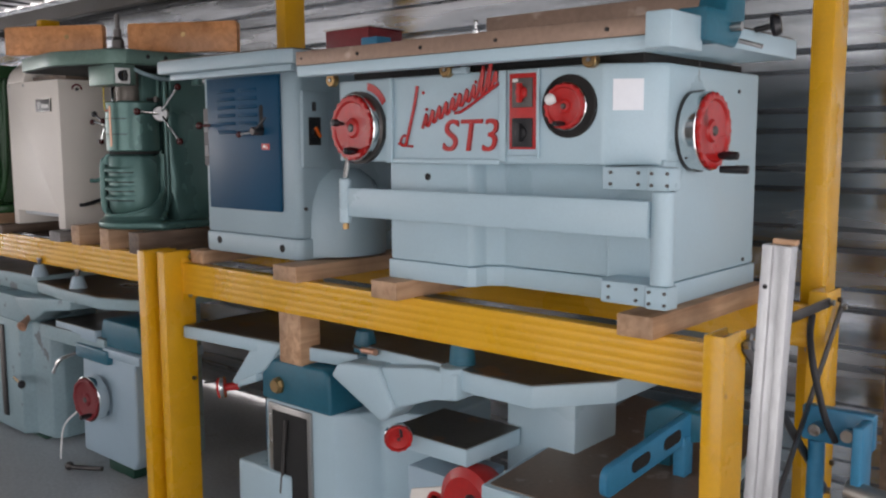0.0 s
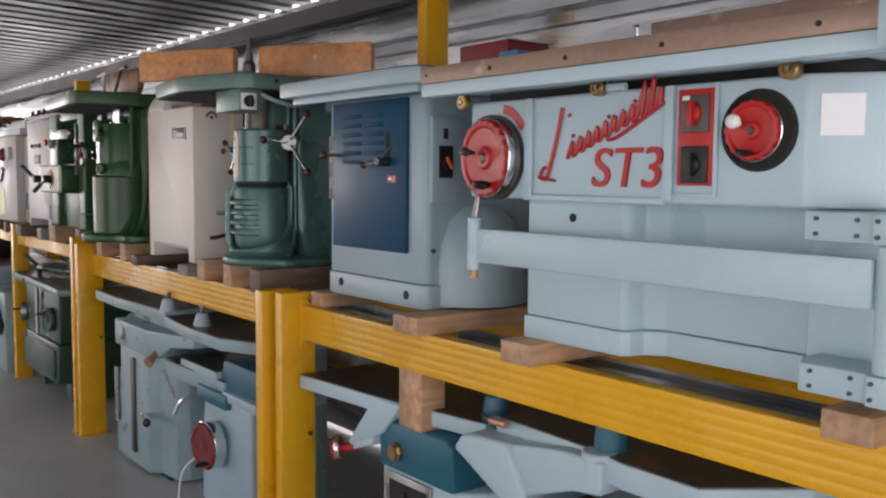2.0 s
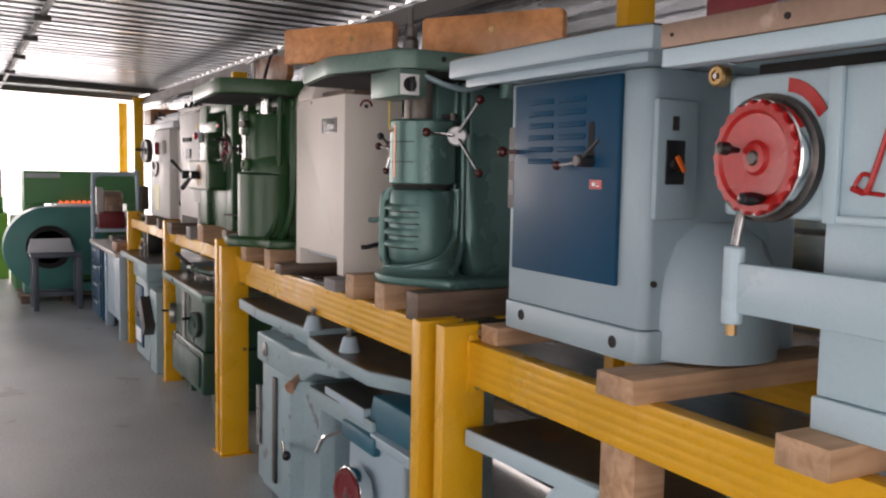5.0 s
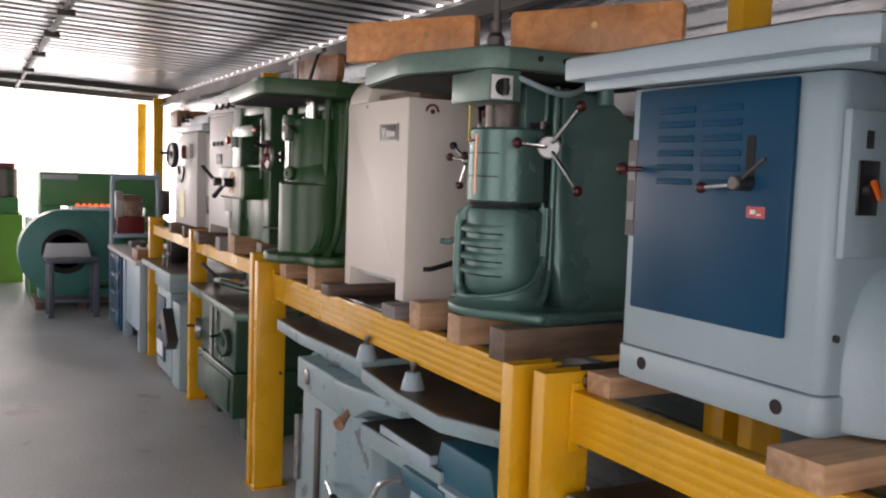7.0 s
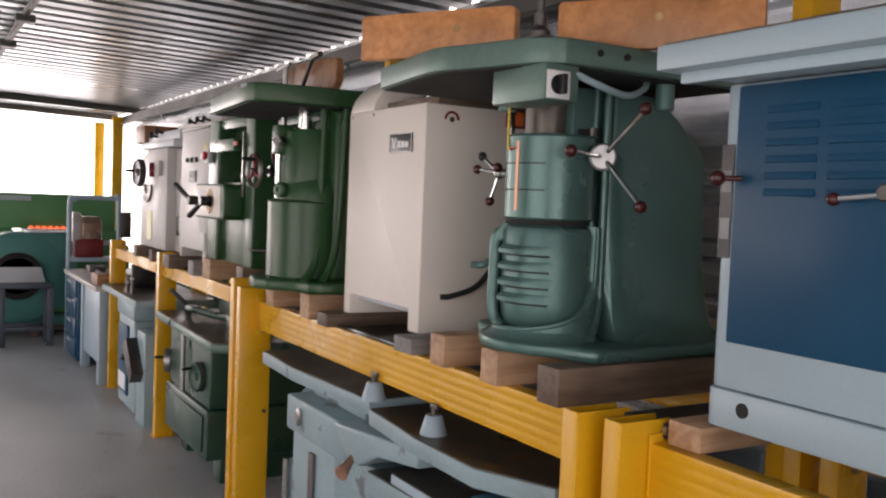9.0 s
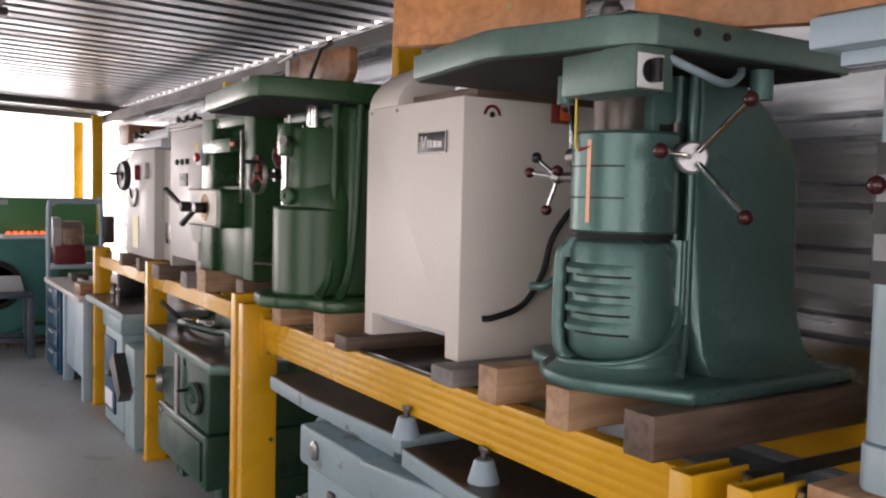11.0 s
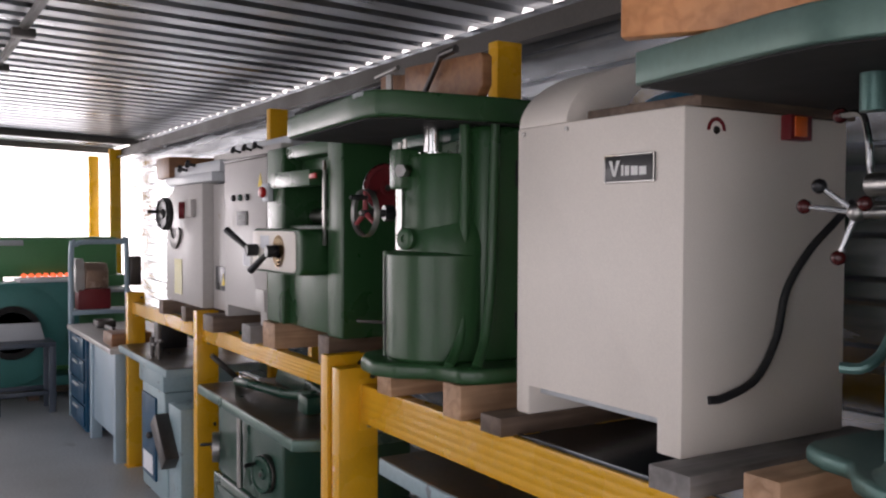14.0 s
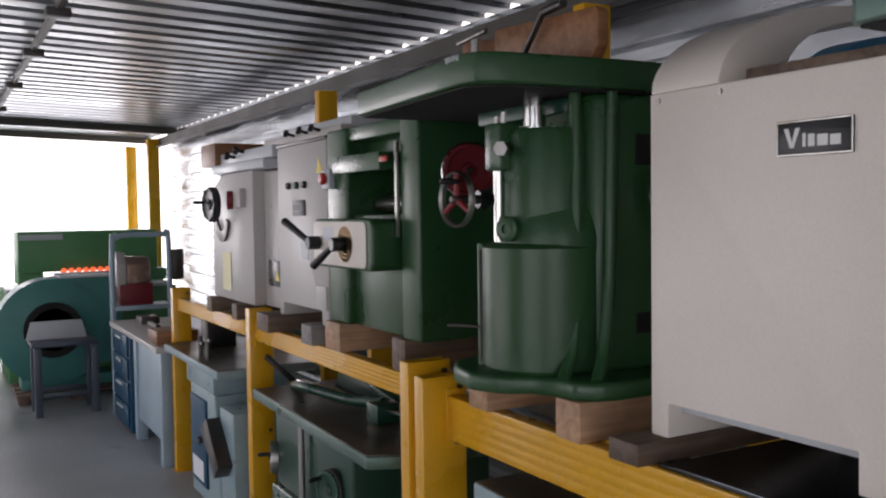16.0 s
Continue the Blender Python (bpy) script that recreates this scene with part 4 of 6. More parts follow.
for end in ((-0.404, 0.029, 1.798), (-0.297, 0.176, 1.910), (-0.302, 0.180, 1.662)):
    out = (Vector(end) - hub_at)
    ball_lever(hub, hub_at + out * 0.12, Vector(end), 0.0165, 0.006)
hub2_at = Vector((-0.835, 0.105, 1.748))
hub2 = part("clamp_hub", Solid().cyl(hub2_at + Vector((0.10, 0.03, 0)), hub2_at, 0.012, segments=16).ball(hub2_at, 0.018), "steel", press)
for d, m in (((-0.065, -0.02, 0.05), "black"), ((-0.105, -0.01, 0.012), "bakelite"), ((-0.03, -0.01, -0.085), "bakelite"), ((0.035, -0.03, 0.015), "bakelite")):
    ball_lever(hub2, hub2_at, hub2_at + Vector(d), 0.0145, 0.005, m)
bent = part("bent_lever", Solid().tube([(-0.745, 0.13, 1.805), (-0.83, 0.15, 1.815), (-0.845, 0.155, 1.88), (-0.87, 0.17, 1.935), (-0.945, 0.215, 1.945)], 0.007, 10), "chrome", press, "bright bent lever")
part("ball_knob", Solid().ball((-0.95, 0.22, 1.945), 0.016), "bakelite", bent)
part("lever_boss", Solid().cyl((-0.72, 0.14, 1.80), (-0.84, 0.15, 1.80), 0.022, segments=20, edge=0.003), "steel", press)
lock = part("lock_stem", Solid().cyl((-0.52, 0.235, 1.513), (-0.52, 0.17, 1.513), 0.010, segments=14), "steel", press)
part("lock_knob", Solid().lathe([(0.010, 0), (0.019, 0.006), (0.021, 0.02), (0.015, 0.032), (0.001, 0.035)], (-0.52, 0.18, 1.513), (0.15, -1, 0), 16), "bakelite", lock)
part("lock_screw", Solid().cyl((-0.525, 0.20, 1.85), (-0.525, 0.20, 1.875), 0.012, segments=10).cyl((-0.54, 0.16, 1.862), (-0.525, 0.22, 1.862), 0.008, segments=10), "dark_steel", press)
swb = part("switch_box", Solid().box(-0.575, -0.350, -0.105, 0.0, 1.912, 2.001, 0.004), "pale_green", press)
part("switch_plate", Solid().box(-0.3495, -0.346, -0.100, -0.030, 1.916, 1.984, 0.001), "letter_white", swb)
part("switch_face", Solid().cyl((-0.346, -0.065, 1.95), (-0.343, -0.065, 1.95), 0.024, segments=22), "black", swb)
part("switch_knob", Solid().box(-0.342, -0.318, -0.072, -0.058, 1.926, 1.974, 0.003), "black", swb)
part("conduit", Solid().tube([(-0.36, -0.01, 1.985), (-0.33, 0.06, 1.955), (-0.35, 0.16, 1.945), (-0.40, 0.26, 1.975), (-0.43, 0.30, 2.0)], 0.009, 12), "old_grey_blue", press, "grey flexible conduit")
for x, y in ((-0.80, 0.10), (-0.42, 0.36)):
    part("table_lug", Solid().cyl((x, y, 1.93), (x, y, 2.003), 0.026, segments=20), "sea_green", press)
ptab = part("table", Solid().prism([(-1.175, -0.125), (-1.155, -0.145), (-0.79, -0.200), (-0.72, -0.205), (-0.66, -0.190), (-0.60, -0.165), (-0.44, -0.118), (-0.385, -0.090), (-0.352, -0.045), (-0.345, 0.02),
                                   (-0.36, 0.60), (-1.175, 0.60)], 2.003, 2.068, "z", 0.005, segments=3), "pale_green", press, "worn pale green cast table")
# Thin near-black sheet puts the shade below the table into colour.
part("underside_shade", Solid().prism([(-1.16, -0.125), (-0.79, -0.186), (-0.70, -0.188), (-0.45, -0.105), (-0.375, -0.04), (-0.365, 0.03), (-0.375, 0.59), (-1.16, 0.59)], 1.9985, 2.0025, "z", 0), "dark", ptab, "near-black sheet coloured as shade under the table")
part("table_face", Solid().box(-1.06, -0.38, -0.10, 0.58, 2.0685, 2.072, 0), "cast", ptab)
for y in (0.06, 0.15):
    part("tapped_hole", Solid().cyl((-0.3485, y, 2.04), (-0.342, y, 2.04), 0.009, segments=12), "dark", ptab)
for k in range(12):
    if k != 5:
        part("worn_letter", Solid().box(-0.4962, -0.4948, 0.31 + 0.025 * k, 0.316 + 0.025 * k, 1.528, 1.555 - 0.006 * (k % 3), 0), "brass", press)
part("data_plate", Solid().box(-0.4965, -0.4950, 0.50, 0.56, 1.425, 1.49, 0), "dark_red", press)
along = Vector((0.844, 0.537, 0)).normalized()
turn_f = Matrix.Translation((-0.846, -0.07, 2.153)) @ Matrix.Rotation(math.atan2(along.y, along.x), 4, "Z")
for a, b, z0, z1, n in ((-0.30, 0.20, -0.0805, 0.055, 0.02), (0.325, 0.86, -0.0805, 0.058, 0.60)):
    f = thing("fence_board", "varnished orange-brown wooden fence board standing on the green table", "fence", "fence boards on the green table")
    part("board", Solid().prism([(a, z0), (b, z0), (b, z1 - 0.012), (b - 0.012, z1), (a + 0.01, z1 - 0.004), (a, z1 - 0.012)], -0.02, 0.02, "y", 0.004), "orange_wood", f)
    part("bolt", Solid().cyl((n, -0.021, 0.0), (n, -0.015, 0.0), 0.011, segments=12), "brass", f)
    f.matrix_basis = turn_f
arbor = thing("cutter_arbor", "dark steel cutter arbor standing above the green table", "arbor")
part("shaft", Solid().lathe([(0.028, 0), (0.028, 0.06), (0.018, 0.075), (0.018, 0.11), (0.010, 0.115), (0.010, 0.18), (0.001, 0.182)], (-0.615, 0.07, 2.0725), (0, 0, 1), 22), "dark_steel", arbor)

timber(-0.425, -0.335, -0.03, 0.70, 1.154, 1.252, "old_wood", "old brown timber lying across the rack beams")
timber(-0.69, -0.605, -0.03, 0.70, 1.154, 1.252)
timber(-0.975, -0.89, -0.03, 0.70, 1.154, 1.252)
timber(-1.235, -1.115, -0.02, 0.70, 1.154, 1.206, "grey_wood", "grey weathered timber under the cream cabinet")
timber(-1.86, -1.76, -0.035, 0.70, 1.154, 1.206, "old_wood", "old brown timber under the cream cabinet")
timber(-2.08, -1.98, -0.02, 0.70, 1.154, 1.256)
timber(-2.50, -2.40, -0.02, 0.70, 1.154, 1.256)
timber(-3.12, -3.02, 0.04, 0.70, 1.165, 1.281, "old_wood", "old brown timber under the green thicknesser")
timber(-3.72, -3.57, 0.03, 0.70, 1.165, 1.281)
timber(-3.92, -3.80, 0.0, 0.70, 1.165, 1.25, "grey_wood", "grey weathered timber under the white cabinet")
timber(-4.47, -4.30, -0.02, 0.70, 1.165, 1.25, "old_wood", "old brown timber under the white cabinet")
timber(-5.45, -5.35, 0.0, 0.70, 1.168, 1.25, "old_wood", "old brown timber under the white machine")
timber(-4.95, -4.86, 0.0, 0.70, 1.168, 1.25, "old_wood", "old brown timber under the white machine")

# ---- cream cabinet machine ----
cream = thing("cream_cabinet_machine", "cream enamelled boring machine cabinet with a black nameplate", "machine")
XL, XR = -1.82, -1.215
part("cabinet", Solid().prism([(XL, 1.206), (XL + 0.055, 1.206), (XL + 0.055, 1.285), (XR - 0.075, 1.285), (XR - 0.075, 1.206), (XR, 1.206), (XR, 1.985), (XL, 1.985)], 0.06, 0.64, "y", 0.005), "cream", cream)
part("inner_tray", Solid().box(XL + 0.056, XR - 0.076, 0.10, 0.60, 1.262, 1.284, 0.001), "light_grey", cream)
part("top_plate", Solid().box(XL + 0.24, XR + 0.01, 0.10, 0.66, 1.986, 2.012, 0.003), "old_wood", cream)
arc = [(0.56 - 0.495 * math.cos(radians(a)), 1.986 + 0.205 * math.sin(radians(a))) for a in range(0, 91, 7)]
arc2 = [(0.56 - 0.30 * math.cos(radians(a)), 1.986 + 0.17 * math.sin(radians(a))) for a in range(90, -1, -9)]
part("hood", Solid().prism(arc + arc2, -1.822, -1.62, "x", 0.003), "cream", cream, "curved cream sheet hood")
part("blue_guard", Solid().prism([(0.56 - 0.28 * math.cos(radians(a)), 2.013 + 0.09 * math.sin(radians(a))) for a in range(0, 181, 9)], -1.59, -1.50, "x", 0.004), "mid_blue", cream, "blue enamelled guard")
plq = part("nameplate", Solid().box(-1.463, -1.298, 0.054, 0.0595, 1.822, 1.890, 0.003), "black", cream, "black nameplate with a white mark")
part("plate_border", Solid().box(-1.463, -1.298, 0.0528, 0.0538, 1.886, 1.889, 0).box(-1.463, -1.298, 0.0528, 0.0538, 1.823, 1.826, 0).box(-1.463, -1.460, 0.0528, 0.0538, 1.826, 1.886, 0).box(-1.301, -1.298, 0.0528, 0.0538, 1.826, 1.886, 0), "steel", plq)
mark = Solid().prism([(-1.446, 1.875), (-1.436, 1.875), (-1.428, 1.848), (-1.420, 1.875), (-1.410, 1.875), (-1.424, 1.838), (-1.432, 1.838)], 0.0528, 0.0538, "y", 0)
for k, x in enumerate((-1.404, -1.392, -1.372, -1.345)):
    mark.box(x, x + (0.007, 0.014, 0.022, 0.022)[k], 0.0528, 0.0538, 1.839, 1.864 - 0.002 * k, 0)
part("plate_mark", mark, "letter_white", plq)
for x in (XL + 0.03, XL + 0.21):
    part("screw", Solid().cyl((x, 0.0595, 1.968), (x, 0.055, 1.968), 0.006, segments=10), "steel", cream)
part("dial_scale", Solid().prism([(0.160 + 0.030 * math.cos(radians(a)), 1.935 + 0.030 * math.sin(radians(a))) for a in range(0, 181, 15)]
                                 + [(0.160 + 0.021 * math.cos(radians(a)), 1.935 + 0.021 * math.sin(radians(a))) for a in range(180, -1, -15)], XR + 0.0005, XR + 0.002, "x", 0), "dark_red", cream)
part("dial_hole", Solid().cyl((XR, 0.160, 1.936), (XR + 0.003, 0.160, 1.936), 0.009, segments=14), "dark_steel", cream)
part("indicator_box", Solid().box(XR + 0.001, XR + 0.03, 0.38, 0.46, 1.925, 1.984, 0.003), "dark_red", cream)
part("indicator_lens", Solid().box(XR + 0.0305, XR + 0.036, 0.39, 0.435, 1.932, 1.98, 0.004), "orange", cream, "orange indicator lens")
part("cable", Solid().tube([(XR + 0.004, 0.141, 1.331), (XR + 0.015, 0.18, 1.335), (XR + 0.02, 0.28, 1.37), (XR + 0.02, 0.35, 1.46), (XR + 0.02, 0.385, 1.57), (XR + 0.03, 0.45, 1.66), (XR + 0.05, 0.52, 1.73), (XR + 0.06, 0.58, 1.78)], 0.0095, 12), "rubber", cream, "thick black rubber cable")

tray = thing("steel_tray", "dark glossy steel tray lying on the rack beams", "tray")
part("sheet", Solid().prism([(0.01, 1.1545), (0.01, 1.166), (0.014, 1.166), (0.02, 1.1585), (0.68, 1.1585), (0.70, 1.168), (0.704, 1.168), (0.70, 1.1545)], -1.745, -1.25, "x", 0.001), "gloss_steel", tray)

# ---- bottle green spindle moulder ----
gm = thing("bottle_green_moulder", "glossy bottle green spindle moulder with a broad worn table", "machine")
GX, GY = -2.235, 0.06
part("base_plate", Solid().prism([(-2.50, 0.20), (-2.495, 0.0), (-2.455, -0.09), (-2.37, -0.145), (-2.26, -0.165), (-2.17, -0.13), (-2.12, -0.06), (-2.06, -0.03), (-2.0, -0.02), (-1.955, 0.02), (-1.94, 0.08), (-1.94, 0.66), (-2.50, 0.66)],
                               1.257, 1.305, "z", 0.014, segments=3), "dark_green", gm)
part("lower_drum", Solid().lathe([(0.156, 0), (0.164, 0.012), (0.165, 0.325), (0.150, 0.336), (0.12, 0.34), (0.08, 0.34)], (GX, GY, 1.303), (0, 0, 1), 64), "dark_green", gm)
part("upper_drum", Solid().lathe([(0.129, 0), (0.131, 0.01), (0.131, 0.285), (0.124, 0.297), (0.05, 0.299)], (GX + 0.005, GY + 0.01, 1.641), (0, 0, 1), 56), "dark_green", gm)
part("column", Solid().prism([(-2.13, 0.09), (-2.07, 0.12), (-2.05, 0.18), (-2.02, 0.62), (-2.40, 0.62), (-2.40, 0.15)], 1.30, 2.025, "z", 0.02, segments=3), "dark_green", gm)
part("shoulder", Solid().loft([[(GX + r * math.cos(radians(a)) + 0.012, GY + r * math.sin(radians(a)) + 0.02, z) for a in range(0, 360, 12)] for r, z in ((0.150, 1.62), (0.150, 1.66), (0.140, 1.70), (0.122, 1.74), (0.10, 1.75))]), "dark_green", gm)
part("rib", Solid().tube([(-2.045, -0.02, 1.305), (-2.075, 0.03, 1.36), (-2.088, 0.055, 1.48), (-2.095, 0.065, 1.75), (-2.11, 0.075, 2.025)], 0.016, 12), "dark_green", gm)
part("rib", Solid().tube([(-1.975, 0.03, 1.305), (-2.02, 0.09, 1.38), (-2.04, 0.125, 1.55), (-2.05, 0.14, 1.80), (-2.055, 0.15, 2.025)], 0.016, 12), "dark_green", gm)
part("boss", Solid().lathe([(0.033, 0), (0.033, 0.02), (0.026, 0.024), (0.012, 0.024), (0.012, 0.018), (0.001, 0.018)], (GX + 0.035, GY - 0.128, 1.678), (0.35, -1, 0.05), 24), "dark_green", gm)
part("door_slot", Solid().box(GX - 0.100, GX - 0.082, GY - 0.140, GY - 0.120, 1.32, 1.62, 0), "dark", gm)
part("door_hinge", Solid().cyl((GX - 0.108, GY - 0.126, 1.305), (GX - 0.108, GY - 0.126, 1.637), 0.013, segments=14), "dark_green", gm)
part("pin", Solid().cyl((GX - 0.09, GY - 0.13, 1.41), (GX - 0.19, GY - 0.19, 1.41), 0.005), "dark_steel", gm)
part("spindle", Solid().lathe([(0.046, 0), (0.046, 0.010), (0.030, 0.013), (0.030, 0.0875)], (GX - 0.01, GY - 0.015, 1.938), (0, 0, 1), 28), "chrome", gm)
part("guide_rod", Solid().cyl((GX - 0.02, GY - 0.128, 1.645), (GX - 0.02, GY - 0.128, 1.845), 0.013, segments=18), "chrome", gm)
bk = part("rod_bracket", Solid().box(GX - 0.055, GX + 0.02, GY - 0.150, GY - 0.08, 1.83, 1.955, 0.010), "dark_green", gm)
part("clamp_bolt", Solid().cyl((GX + 0.02, GY - 0.13, 1.885), (GX + 0.045, GY - 0.165, 1.885), 0.020, segments=6), "steel", bk)
part("pins", Solid().cyl((GX - 0.035, GY - 0.12, 1.955), (GX - 0.035, GY - 0.12, 1.975), 0.007).cyl((GX - 0.005, GY - 0.12, 1.955), (GX - 0.003, GY - 0.12, 1.985), 0.007), "steel", bk)
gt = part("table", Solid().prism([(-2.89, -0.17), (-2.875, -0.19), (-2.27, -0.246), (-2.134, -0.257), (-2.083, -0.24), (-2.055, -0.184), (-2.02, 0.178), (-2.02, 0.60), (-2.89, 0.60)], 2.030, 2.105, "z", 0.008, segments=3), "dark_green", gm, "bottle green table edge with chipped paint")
# Shade beneath this table, painted as a near-black sheet.
part("underside_shade", Solid().prism([(-2.87, -0.17), (-2.27, -0.228), (-2.134, -0.238), (-2.075, -0.17), (-2.04, 0.18), (-2.04, 0.58), (-2.87, 0.58)], 2.0255, 2.0295, "z", 0), "dark", gt, "near-black sheet coloured as shade under the table")
part("table_face", Solid().box(-2.86, -2.08, -0.15, 0.58, 2.1055, 2.108, 0), "cast", gt)
chips = Solid()
random.seed(5)
for k in range(22):
    x = random.uniform(-2.20, -2.14)
    chips.box(x, x + random.uniform(0.002, 0.007), -0.2595, -0.245, 2.104 - random.uniform(0.004, 0.016), 2.103, 0.001)
tagged(part("chipped_paint", chips, "light_grey", gt, "grey chips in the paint"), kind="stuff")
part("table_web", Solid().box(-2.62, -2.15, 0.10, 0.50, 1.985, 2.025, 0.004), "deep_green", gm)
part("name_casting", Solid().box(-2.0475, -2.0425, 0.22, 0.36, 1.40, 1.455, 0.001), "black", gm)
part("maker_plate", Solid().box(-2.0475, -2.0425, 0.22, 0.32, 1.84, 1.92, 0.001), "black", gm)
handwheel(gm, (-2.345, -0.150, 1.758), (0.05, -1, 0), 0.076, "dark_red", "steel", "handwheel", "dark red spoked handwheel with a worn rim", 60, 0.016, spokes=True)
part("wheel_shaft", Solid().cyl((-2.345, -0.15, 1.758), (-2.32, 0.02, 1.758), 0.012).cyl((-2.34, -0.08, 1.758), (-2.336, -0.05, 1.758), 0.026, segments=8), "black", gm)
part("side_shaft", Solid().cyl((-2.06, 0.32, 1.76), (-1.985, 0.31, 1.76), 0.016), "dark_steel", gm)
handwheel(gm, (-1.975, 0.31, 1.765), (1, -0.1, 0), 0.090, "red", "chrome", "handwheel", "red handwheel with bright rim", 40, 0.02)
boards = ((-2.50, -2.03, 0.085, 0.12, 2.1085, 2.235), (-2.76, -2.54, 0.13, 0.17, 2.1085, 2.245))
for x0, x1, y0, y1, z0, z1 in boards:
    ob = part("guide_board", Solid().prism([(x0, z0), (x1 - 0.025, z0), (x1, z0 + 0.03), (x1, z1 - 0.012), (x1 - 0.012, z1), (x0 + 0.03, z1 + 0.02), (x0, z1 + 0.02)], y0, y1, "y", 0.004), "brown_board")
    tagged(ob, "brown hardwood guide board standing on the green table", "board", "guide boards on the green table")
clampt = thing("table_clamp", "dark steel clamp arm on the green table", "clamp")
part("arm", Solid().cyl((-2.36, 0.06, 2.109), (-2.225, 0.06, 2.252), 0.009).cyl((-2.225, 0.06, 2.252), (-2.13, 0.055, 2.256), 0.012).box(-2.40, -2.33, 0.03, 0.083, 2.1085, 2.124, 0.003), "dark_steel", clampt)
part("screw", Solid().cyl((-2.60, 0.08, 2.1085), (-2.60, 0.08, 2.25), 0.012, segments=10).cyl((-2.68, 0.07, 2.245), (-2.52, 0.07, 2.258), 0.008), "steel", clampt)

# ---- green thicknesser ----
th = thing("thicknesser", "green cast thicknesser with black crank handles on timbers", "machine")
part("left_column", Solid().box(-3.565, -3.37, -0.03, 0.62, 1.264, 2.04, 0.012, segments=3), "dark_green", th)
part("right_column", Solid().box(-2.905, -2.77, -0.03, 0.62, 1.264, 2.045, 0.010, segments=3), "dark_green", th)
part("lower_case", Solid().box(-3.369, -2.906, 0.0, 0.62, 1.264, 1.70, 0.008), "dark_green", th)
part("crown", Solid().box(-3.369, -2.906, -0.02, 0.60, 1.985, 2.04, 0.008).box(-3.369, -2.906, 0.06, 0.60, 1.93, 1.984, 0.004), "dark_green", th)
# Throat back coloured near-black for the shade inside the opening.
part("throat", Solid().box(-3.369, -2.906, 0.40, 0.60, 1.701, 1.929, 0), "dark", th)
part("pressure_bar", Solid().box(-3.44, -3.01, -0.06, 0.0, 1.86, 1.925, 0.003), "dark_green", th)
part("red_stop", Solid().box(-2.99, -2.932, -0.070, -0.0605, 1.885, 1.905, 0.003), "red", th)
part("steel_scale", Solid().box(-2.925, -2.907, -0.042, -0.031, 1.62, 1.955, 0.001), "steel", th)
part("throat_roller", Solid().cyl((-3.36, 0.12, 1.74), (-2.91, 0.12, 1.74), 0.03, segments=20), "steel", th)
gear = part("gearbox", Solid().prism(rounded(-3.47, -2.93, 1.50, 1.685, 0.03), -0.13, -0.001, "y", 0.010, segments=3), "dark_green", th)
face = part("dial_plate", Solid().prism(rounded(-3.46, -2.975, 1.510, 1.675, 0.025), -0.134, -0.1305, "y", 0.001), "cream", gear, "cream dial plate with printed rings")
rings = Solid()
for r in (0.022, 0.036, 0.050, 0.064):
    rings.lathe([(r, 0), (r, 0.001), (r + 0.003, 0.001), (r + 0.003, 0)], (-3.155, -0.1342, 1.592), (0, -1, 0), 36)
part("printed_rings", rings, "brass", face)
part("printed_card", Solid().box(-3.36, -3.26, -0.1355, -0.1342, 1.60, 1.655, 0), "paper", face)
for x, ex, ez in ((-3.40, -0.20, 0.085), (-3.165, -0.13, -0.085)):
    h = part("crank_handle", Solid().cyl((x, -0.134, 1.592), (x, -0.185, 1.592), 0.026, segments=20, edge=0.004), "black", gear, "black crank handle")
    part("grip", Solid().cyl((x, -0.17, 1.592), (x + ex, -0.205, 1.592 + ez), 0.011, 0.016, 14, 0.004), "black", h)
sw = part("switch_box", Solid().box(-3.56, -3.48, -0.056, -0.031, 1.805, 1.885, 0.003), "light_grey", th)
part("stop_button", Solid().lathe([(0.018, 0), (0.024, 0.006), (0.024, 0.018), (0.018, 0.024), (0.001, 0.025)], (-3.52, -0.056, 1.846), (0, -1, 0), 20), "red", sw, "red mushroom stop button")
part("terminal_box", Solid().box(-3.70, -3.585, -0.035, 0.03, 1.30, 1.40, 0.004), "white", th)
handwheel(th, (-2.74, 0.15, 1.845), (1, -0.25, 0), 0.098, "dark_red", "chrome", "handwheel", "dark red handwheel with bright rim", 200, 0.03)

th.matrix_basis = Matrix.Translation((-0.14, 0.075, 0.018))

# ---- white cabinet with push buttons ----
wc = thing("white_cabinet_machine", "white enamelled machine cabinet with push buttons and nameplate", "machine")
part("cabinet", Solid().prism([(-4.32, 1.25), (-4.27, 1.25), (-4.27, 1.31), (-3.80, 1.31), (-3.80, 1.25), (-3.72, 1.25), (-3.72, 2.03), (-4.32, 2.03)], 0.05, 0.60, "y", 0.005), "white", wc)
part("top_strip", Solid().box(-4.325, -3.715, 0.044, 0.61, 2.0305, 2.045, 0.002), "dark_steel", wc)
part("head_box", Solid().box(-4.62, -3.80, 0.20, 0.50, 2.046, 2.145, 0.006), "light_grey", wc)
part("head_rail", Solid().box(-4.75, -3.75, 0.13, 0.195, 2.06, 2.10, 0.004), "white", wc)
for x in (-4.30, -4.13, -3.98):
    part("knob", Solid().lathe([(0.007, 0), (0.007, 0.03), (0.018, 0.034), (0.018, 0.052), (0.001, 0.054)], (x, 0.13, 2.09), (-0.2, -1, 0.3), 14), "black", wc)
plq2 = part("nameplate", Solid().box(-4.115, -3.965, 0.044, 0.0495, 1.715, 1.785, 0.002), "black", wc)
part("plate_mark", Solid().box(-4.09, -3.99, 0.0425, 0.0438, 1.738, 1.765, 0), "grey_bar", plq2)
